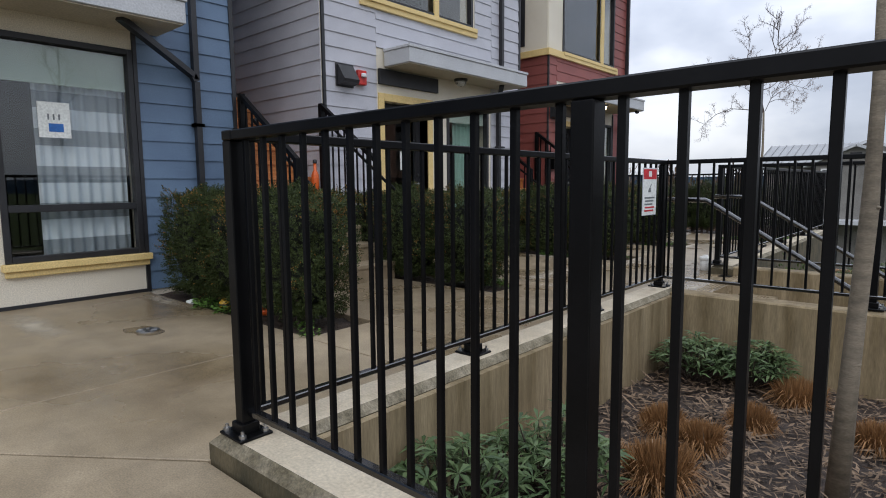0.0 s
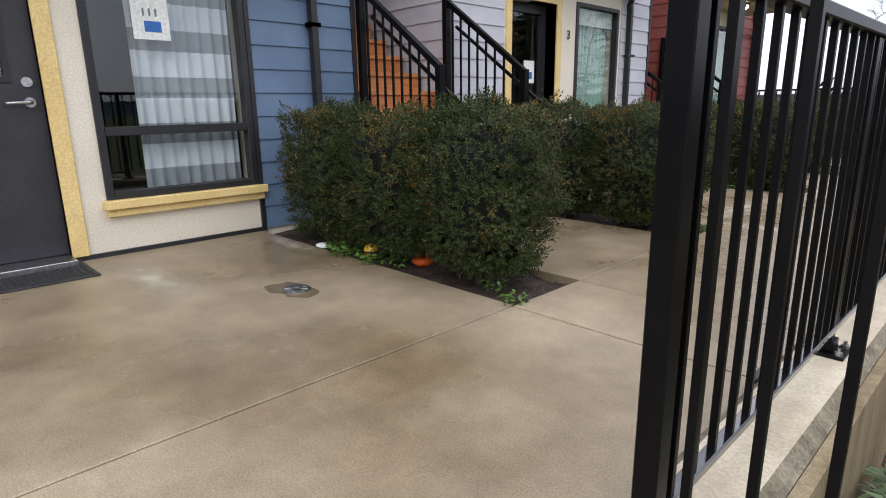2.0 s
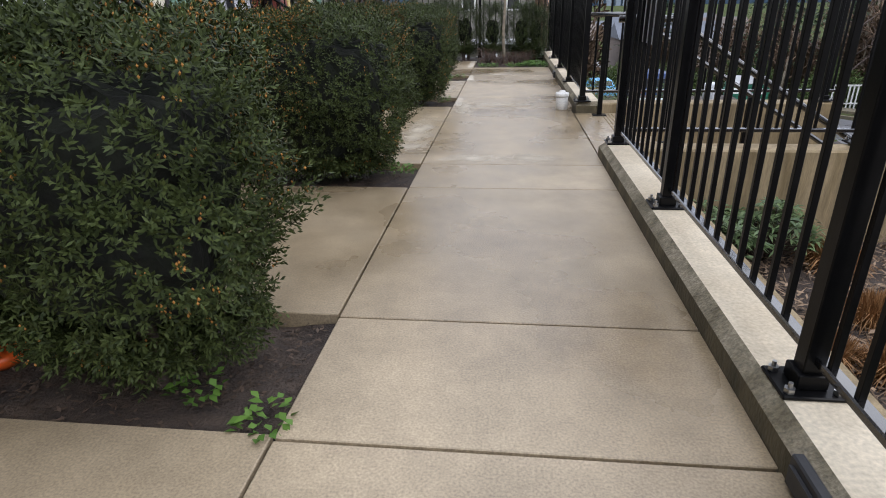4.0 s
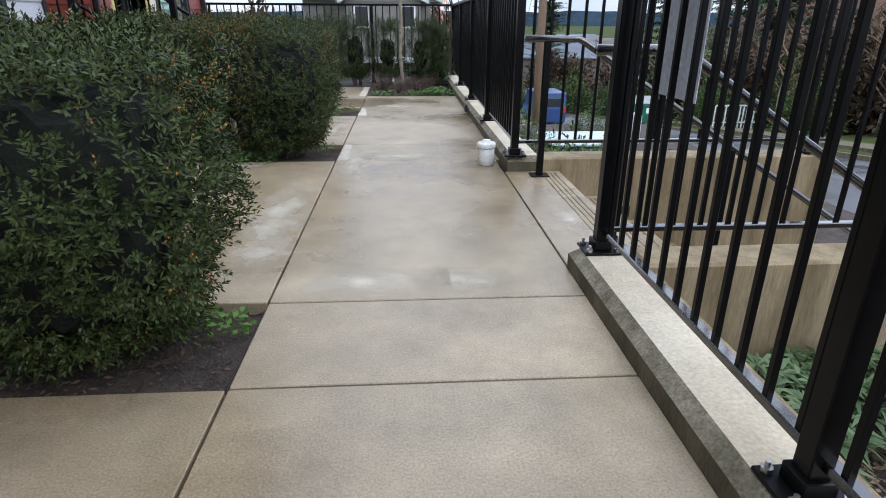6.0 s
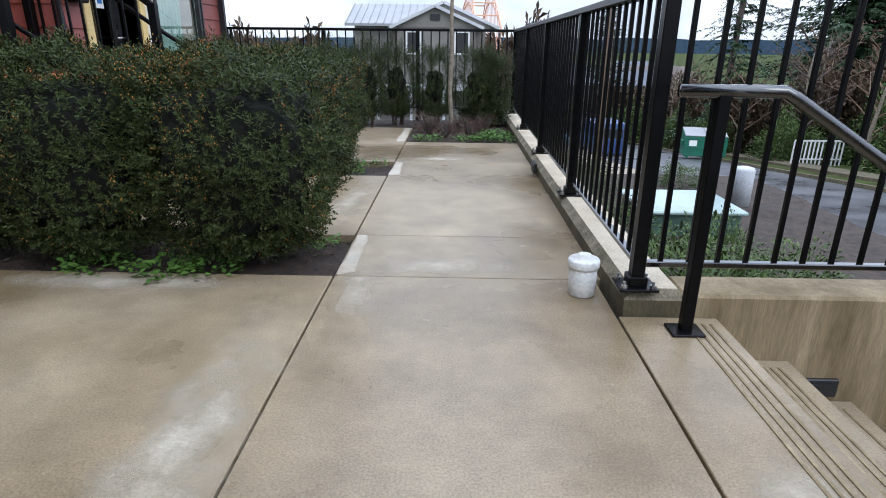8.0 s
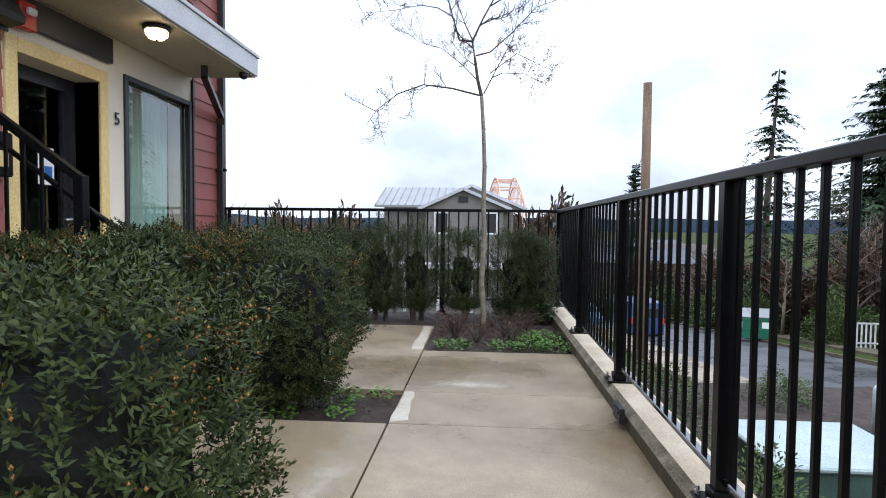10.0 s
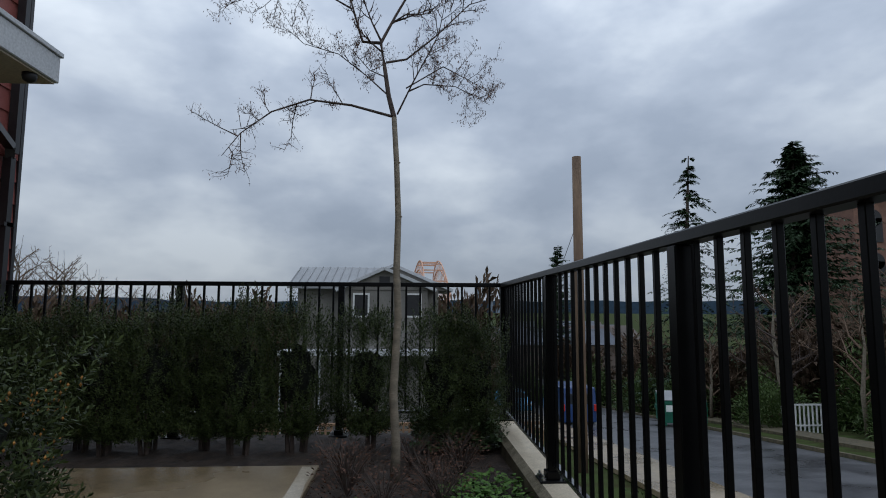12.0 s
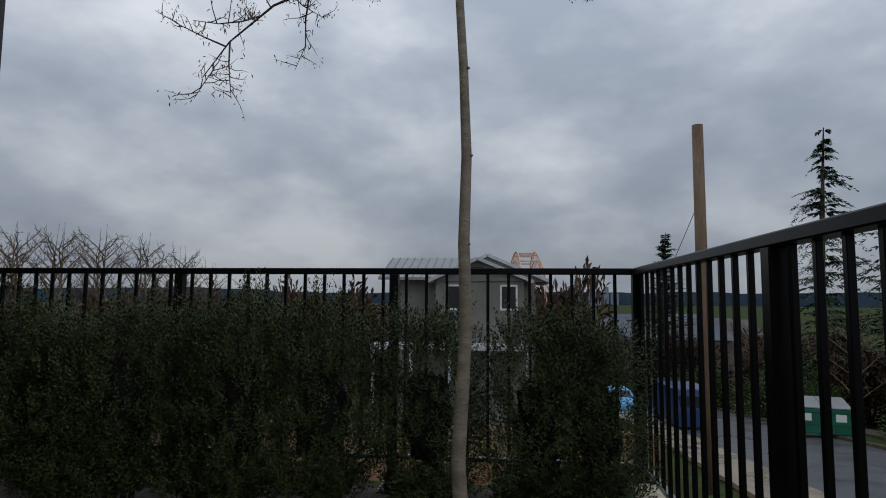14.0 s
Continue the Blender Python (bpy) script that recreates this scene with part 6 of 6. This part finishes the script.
def far_house():
    h = thing("house", "grey house with a pale standing-seam roof below the fence", "house", (-4.6, 36.0, fall(36)))
    z0 = 0.0
    top = 1.93 - fall(36)
    part("wall", boxes((-3.3, 3.4, 0.0, 8.0, -1.0, top)), STUCCO, h)
    # main roof: ridge along x, front slope facing the walk
    bm = bmesh.new()
    for (a, b) in (((-0.6, top - 0.05), (2.6, top + 1.05)), ((5.8, top - 0.05), (2.6, top + 1.05))):
        v = [bm.verts.new(p) for p in ((-3.7, a[0], a[1]), (1.3, a[0], a[1]), (1.3, b[0], b[1]), (-3.7, b[0], b[1]))]
        f = bm.faces.new(v)
        r = bmesh.ops.extrude_face_region(bm, geom=[f])
        bmesh.ops.translate(bm, vec=(0, 0, 0.12), verts=[q for q in r["geom"] if isinstance(q, bmesh.types.BMVert)])
    rf = part("roof", bm, METALROOF, h)
    for k in range(14):
        x = -3.65 + 0.38 * k
        part("seam", beam(bmesh.new(), (x, -0.6, top + 0.09), (x, 2.6, top + 1.19), 0.03, 0.05), METALROOF, rf)
    # front gable
    g = bmesh.new()
    gp = [(-1.1, top - 0.12), (0.86, top + 0.8), (2.95, top - 0.12)]
    a = [g.verts.new((x, -1.2, z)) for x, z in gp]
    b = [g.verts.new((x, 0.6, z)) for x, z in gp]
    for i in range(3):
        g.faces.new((a[i], a[(i + 1) % 3], b[(i + 1) % 3], b[i]))
    g.faces.new(a), g.faces.new(b)
    part("gable", g, STUCCO, h)
    part("gable_wall", boxes((-1.0, 2.85, -1.15, 0.0, -1.0, top - 0.125)), STUCCO, h)
    for p, q in (((-1.35, top - 0.14), (0.86, top + 0.87)), ((3.25, top - 0.14), (0.86, top + 0.87))):
        part("barge_board", beam(bmesh.new(), (p[0], -0.7, p[1]), (q[0], -0.7, q[1]), 1.5, 0.14), WHITE_METAL, h)
    rear = bmesh.new()
    ends = [[rear.verts.new((x, y, z)) for x, z in ((-1.4, top - 0.1), (1.25, top + 1.06), (3.9, top - 0.1))] for y in (0.05, 6.0)]
    for i in range(3):
        rear.faces.new((ends[0][i], ends[0][(i + 1) % 3], ends[1][(i + 1) % 3], ends[1][i]))
    rear.faces.new(ends[0]), rear.faces.new(ends[1])
    part("rear_gable", rear, STUCCO, h)
    for x in (-1.6, 4.1):
        part("barge_board", beam(bmesh.new(), (x, 2.9, top - 0.1), (1.25, 2.9, top + 1.12), 6.0, 0.14), WHITE_METAL, h)
    part("gable_vent", boxes((0.62, 1.1, -1.24, -1.2, top + 0.2, top + 0.5)), TRIM_DARK, h)
    for x0 in (-0.5, 1.9):
        w = part("window", boxes((x0, x0 + 0.6, -1.19, -1.15, top - 1.3, top - 0.35)), TRIM_DARK, h)
        part("frame", boxes((x0 - 0.08, x0, -1.21, -1.15, top - 1.38, top - 0.27), (x0 + 0.6, x0 + 0.68, -1.21, -1.15, top - 1.38, top - 0.27), (x0, x0 + 0.6, -1.21, -1.15, top - 0.35, top - 0.27), (x0, x0 + 0.6, -1.21, -1.15, top - 1.38, top - 1.3)), WHITE_P, w)
    part("deck", boxes((-3.6, 3.2, -2.6, -1.15, top - 3.0, top - 2.8)), WHITE_METAL, h)
    for k in range(5):
        part("deck_post", boxes((-3.5 + 1.6 * k, -3.38 + 1.6 * k, -2.6, -2.48, -1.0, top - 2.8)), WHITE_METAL, h)


far_house()
LATTICE = paint("cedar_lattice", (0.32, 0.19, 0.11), (0.22, 0.13, 0.075), rough=0.8, scale=3, bump=0.2)
for i, x0 in enumerate((-12.0, -9.4, -6.8, -4.2, -1.6)):
    lt = thing("lattice_fence", "brown cedar fence panel with a lattice top below the terrace", "fence", (x0, 23.5, fall(23.5)), "lattice fence panels")
    part("board", boxes((0.05, 2.5, -0.02, 0.02, 0.1, 0.75)), LATTICE, lt)
    part("post", boxes((-0.05, 0.05, -0.05, 0.05, 0.0, 1.5)), LATTICE, lt)
    part("cap_rail", boxes((0.05, 2.5, -0.04, 0.04, 1.33, 1.4)), LATTICE, lt)
    part("mid_rail", boxes((0.05, 2.5, -0.03, 0.03, 0.75, 0.82)), LATTICE, lt)
    for k in range(17):
        part("lath", boxes((0.12 + 0.15 * k - 0.025, 0.12 + 0.15 * k + 0.025, -0.012, 0.012, 0.82, 1.33)), LATTICE, lt)
    for k in range(3):
        part("cross_lath", boxes((0.05, 2.5, -0.02, -0.012, 0.92 + 0.14 * k, 0.96 + 0.14 * k)), LATTICE, lt)
# bridge orange lightened: the haze before it is painted into the colour
BRIDGE = paint("bridge_orange_with_haze", (0.72, 0.42, 0.29), (0.64, 0.36, 0.24), rough=0.6, scale=0.1, bump=0)


def bridge():
    b = thing("arch_bridge", "orange steel tied-arch bridge in the distance", "bridge", (14.3, 400.0, 0.0))
    def lean(x, z):
        return x * (1.0 - 0.009 * z)

    for s in (-9.5, 9.5):
        for rise in (34.5, 28.0):
            bm = bmesh.new()
            q = [(lean(s, 2 + (rise - 2) * math.sin(math.pi * (0.04 + 0.92 * k / 16)) ** 0.8), -14 + 60 * k / 16, 2 + (rise - 2) * math.sin(math.pi * (0.04 + 0.92 * k / 16)) ** 0.8) for k in range(17)]
            for a, c in zip(q, q[1:]):
                beam(bm, a, c, 0.65, 0.65)
            part("arch", bm, BRIDGE, b)
        for k in range(1, 16):
            y = -14 + 60 * k / 16
            z1 = 2 + 32.0 * math.sin(math.pi * (0.04 + 0.92 * k / 16)) ** 0.8
            part("hanger", beam(bmesh.new(), (s, y, -4), (lean(s, z1), y, z1), 0.35, 0.35), BRIDGE, b)
    for k in range(2, 15, 2):
        y = -14 + 60 * k / 16
        z1 = 2 + 31.5 * math.sin(math.pi * (0.04 + 0.92 * k / 16)) ** 0.8
        bm = beam(bmesh.new(), (lean(-9.5, z1), y, z1), (lean(9.5, z1), y + 3.75, z1), 0.7, 0.7)
        part("cross_brace", beam(bm, (lean(9.5, z1), y, z1), (lean(-9.5, z1), y + 3.75, z1), 0.7, 0.7), BRIDGE, b)
    part("deck", boxes((-10, 10, -14, 46, -6, -3.5)), BRIDGE, b)
    b.matrix_basis = pose(14.3, 400.0, 0.0, 0, 0, 10)


bridge()
# wooded hills tinted blue, the distance haze painted into the base colour
HILL = paint("hill_with_painted_haze", (0.035, 0.055, 0.075), (0.025, 0.04, 0.06), rough=1.0, scale=0.01, fine=0.1, bump=0, spec=0.0)
FARROOF = paint("far_slate_roof", (0.12, 0.135, 0.16), (0.09, 0.1, 0.12), rough=0.9, scale=0.05, fine=0.6, bump=0)
FARTOWN = paint("far_walls", (0.17, 0.13, 0.11), (0.09, 0.075, 0.065), rough=0.9, scale=0.05, fine=0.6, bump=0)
bm = bmesh.new()
prev = None
for k in range(161):
    a = radians(-80 + k)
    R = 1900
    top = 14 + 16 * noise.noise((k * 0.07, 0, 3)) + 5 * noise.noise((k * 0.35, 2, 0)) + 2.5 * noise.noise((k * 1.3, 5, 0))
    cur = [bm.verts.new((R * math.sin(a), R * math.cos(a), -30)), bm.verts.new((R * 1.02 * math.sin(a), R * 1.02 * math.cos(a), top + 12)), bm.verts.new((R * 1.2 * math.sin(a), R * 1.2 * math.cos(a), -30))]
    if prev:
        bm.faces.new((prev[0], cur[0], cur[1], prev[1])), bm.faces.new((prev[1], cur[1], cur[2], prev[2]))
    prev = cur
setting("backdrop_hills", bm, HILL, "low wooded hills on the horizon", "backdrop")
# pale grey-blue carries the haze in front of the towers
TOWER = paint("tower_with_painted_haze", (0.22, 0.27, 0.33), rough=0.8, scale=0.02, bump=0)
for x, w, h in ((222, 14, 84), (262, 12, 52), (285, 18, 46), (310, 14, 58), (335, 24, 40)):
    tw = thing("tower_block", "tower block on the skyline, haze painted into its colour", "building", (x, 1850, -20), "distant towers")
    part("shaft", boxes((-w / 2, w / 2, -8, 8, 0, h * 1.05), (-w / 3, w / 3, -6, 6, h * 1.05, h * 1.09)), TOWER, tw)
rng = np.random.default_rng(4)
for k in range(34):
    x, y = rng.uniform(-90, 60), rng.uniform(90, 260)
    w, d, h = rng.uniform(7, 15), rng.uniform(7, 12), rng.uniform(3, 6)
    fh = thing("far_house", "small house far below in the haze", "house", (x, y, fall(y) - 0.3), "far houses")
    part("wall", boxes((-w / 2, w / 2, -d / 2, d / 2, 0, h)), (STUCCO, FARTOWN, BRUSH)[k % 3], fh)
    bm = bmesh.new()
    v = [bm.verts.new(p) for p in ((-w / 2 - 0.4, -d / 2 - 0.4, h), (w / 2 + 0.4, -d / 2 - 0.4, h), (w / 2 + 0.4, d / 2 + 0.4, h), (-w / 2 - 0.4, d / 2 + 0.4, h), (-w / 2 - 0.4, 0, h + 2.2), (w / 2 + 0.4, 0, h + 2.2))]
    for f in ((0, 1, 5, 4), (3, 4, 5, 2), (0, 4, 3), (1, 2, 5), (0, 3, 2, 1)):
        bm.faces.new([v[i] for i in f])
    part("roof", bm, (FARROOF, FARTOWN)[k % 2], fh)

BRICK = paint("brown_brick", (0.24, 0.13, 0.09), (0.17, 0.09, 0.065), rough=0.85, scale=1.5, fine=12, bump=0.2)
ap = thing("apartment_building", "brown brick building with arched windows behind the trees", "building", (41.0, 58.0, fall(58)))
part("wall", boxes((-7, 7, -5, 5, -1, 17.5)), BRICK, ap)
part("roof", boxes((-7.4, 7.4, -5.4, 5.4, 17.5, 18.0)), WHITE_METAL, ap)
for i in range(4):
    for j in range(4):
        bm = boxes((-6 + 3.4 * i, -4.6 + 3.4 * i, -5.08, -5.0, 3.0 + 3.6 * j, 5.0 + 3.6 * j))
        tube(bm, [(-5.3 + 3.4 * i, -5.08, 5.0 + 3.6 * j), (-5.3 + 3.4 * i, -5.0, 5.0 + 3.6 * j)], 0.7, 16)
        part("window", bm, TRIM_DARK, ap)

THICKET = leafy("bare_thicket_twig", (0.035, 0.024, 0.016), (0.15, 0.1, 0.065), 1.5, 0.8)
tk = clump("thicket", "dense bare brown thicket across the street", "thicket", shrub(17, 3.0, 5.0, 6500, 0.6), (19.5, 38.5, fall(38.5) - 0.3), THICKET, group="bare thickets across the street")
for i, (x, y, s_) in enumerate(((17.5, 44, 0.9), (22.5, 34, 1.1), (20.5, 29.0, 1.0), (24.5, 40.0, 1.2), (16.8, 50, 1.0), (22.0, 24.5, 1.0), (27.0, 31, 1.3), (24.0, 19.5, 1.0), (28, 25, 1.3), (19.0, 58, 1.1), (13.5, 64, 1.1))):
    t = copy_thing(tk, pose(x, y, fall(y) - 0.3, 0, 0, 77 * i))
    t.scale = (s_, s_, s_)


ft = clump("far_thicket", "hazy brown bare trees far below the terrace", "thicket", shrub(23, 5.0, 7.0, 2600, 1.1), (-20.0, 75.0, fall(75)), THICKET, group="far bare thickets")
for i in range(36):
    y = 60 + 42 * ((i * 0.618) % 1.0)
    t = copy_thing(ft, pose(-64 + 66 * i / 35 + 3 * math.sin(i * 2.1), y, fall(y) - 0.4, 0, 0, 47 * i))
    t.scale = (0.9, 0.9, 1.28 + 0.16 * math.sin(i * 1.7))


# utility cabinet on the slope and the van down the street
# lid far paler than the green sides: sky reflection put into its colour
CAB_TOP = paint("wet_enamel_painted_sky", (0.36, 0.44, 0.42), (0.28, 0.36, 0.34), rough=0.12, scale=3, bump=0.02)
CAB_SIDE = paint("green_cabinet_enamel", (0.07, 0.13, 0.1), (0.05, 0.09, 0.07), rough=0.45, scale=4, bump=0.05)
ub = thing("utility_cabinet", "low green metal utility cabinet, sky reflection painted on its wet top", "utility box", (-0.32, 10.45, -0.9))
part("body", boxes((-0.46, 0.46, -0.42, 0.42, -0.3, 0.36), bevel=0.012), CAB_SIDE, ub, "dark green sides")
part("lid", boxes((-0.5, 0.5, -0.46, 0.46, 0.361, 0.4), bevel=0.012), CAB_TOP, ub, "rain-wet lid with the sky's reflection painted in pale")
part("latch", boxes((-0.06, 0.06, -0.45, -0.421, 0.12, 0.2), bevel=0.006), TRIM_DARK, ub)
VAN = paint("blue_van_paint", (0.02, 0.055, 0.17), (0.018, 0.045, 0.14), rough=0.3, scale=3, bump=0.01)
VAN_GLASS = paint("dark_van_glass", (0.02, 0.025, 0.03), rough=0.08, scale=3, bump=0)
TYRE = paint("tyre_rubber", (0.02, 0.02, 0.02), rough=0.8, scale=8, bump=0.05)
vn = thing("van", "blue panel van parked along the street", "van", (6.4, 40.8, fall(40.8)))
bm = bmesh.new()
prof = [(-2.2, 0.35), (2.2, 0.35), (2.25, 0.95), (1.6, 1.15), (1.05, 2.1), (-2.05, 2.15), (-2.2, 1.2)]
lo, hi = [bm.verts.new((-0.92, y, z)) for y, z in prof], [bm.verts.new((0.92, y, z)) for y, z in prof]
for i in range(len(prof)):
    bm.faces.new((lo[i], lo[i - 1], hi[i - 1], hi[i]))
bm.faces.new(lo), bm.faces.new(hi)
bmesh.ops.recalc_face_normals(bm, faces=bm.faces)
bmesh.ops.bevel(bm, geom=list(bm.edges), offset=0.06, segments=2, affect="EDGES", profile=0.5)
part("body", bm, VAN, vn)
part("rear_window", boxes((-0.7, 0.7, -2.2, -2.1, 1.3, 1.85), bevel=0.02), VAN_GLASS, vn)
for s in (-1, 1):
    part("tail_light", boxes((s * 0.84 - 0.06, s * 0.84 + 0.06, -2.24, -2.15, 0.95, 1.3), bevel=0.01), ALARM, vn)
    for y in (-1.35, 1.4):
        w = bmesh.new()
        bmesh.ops.create_cone(w, cap_ends=True, segments=20, radius1=0.33, radius2=0.33, depth=0.22, matrix=Matrix.Translation((s * 0.84, y, 0.33)) @ Matrix.Rotation(radians(90), 4, "Y"))
        part("wheel", w, TYRE, vn)
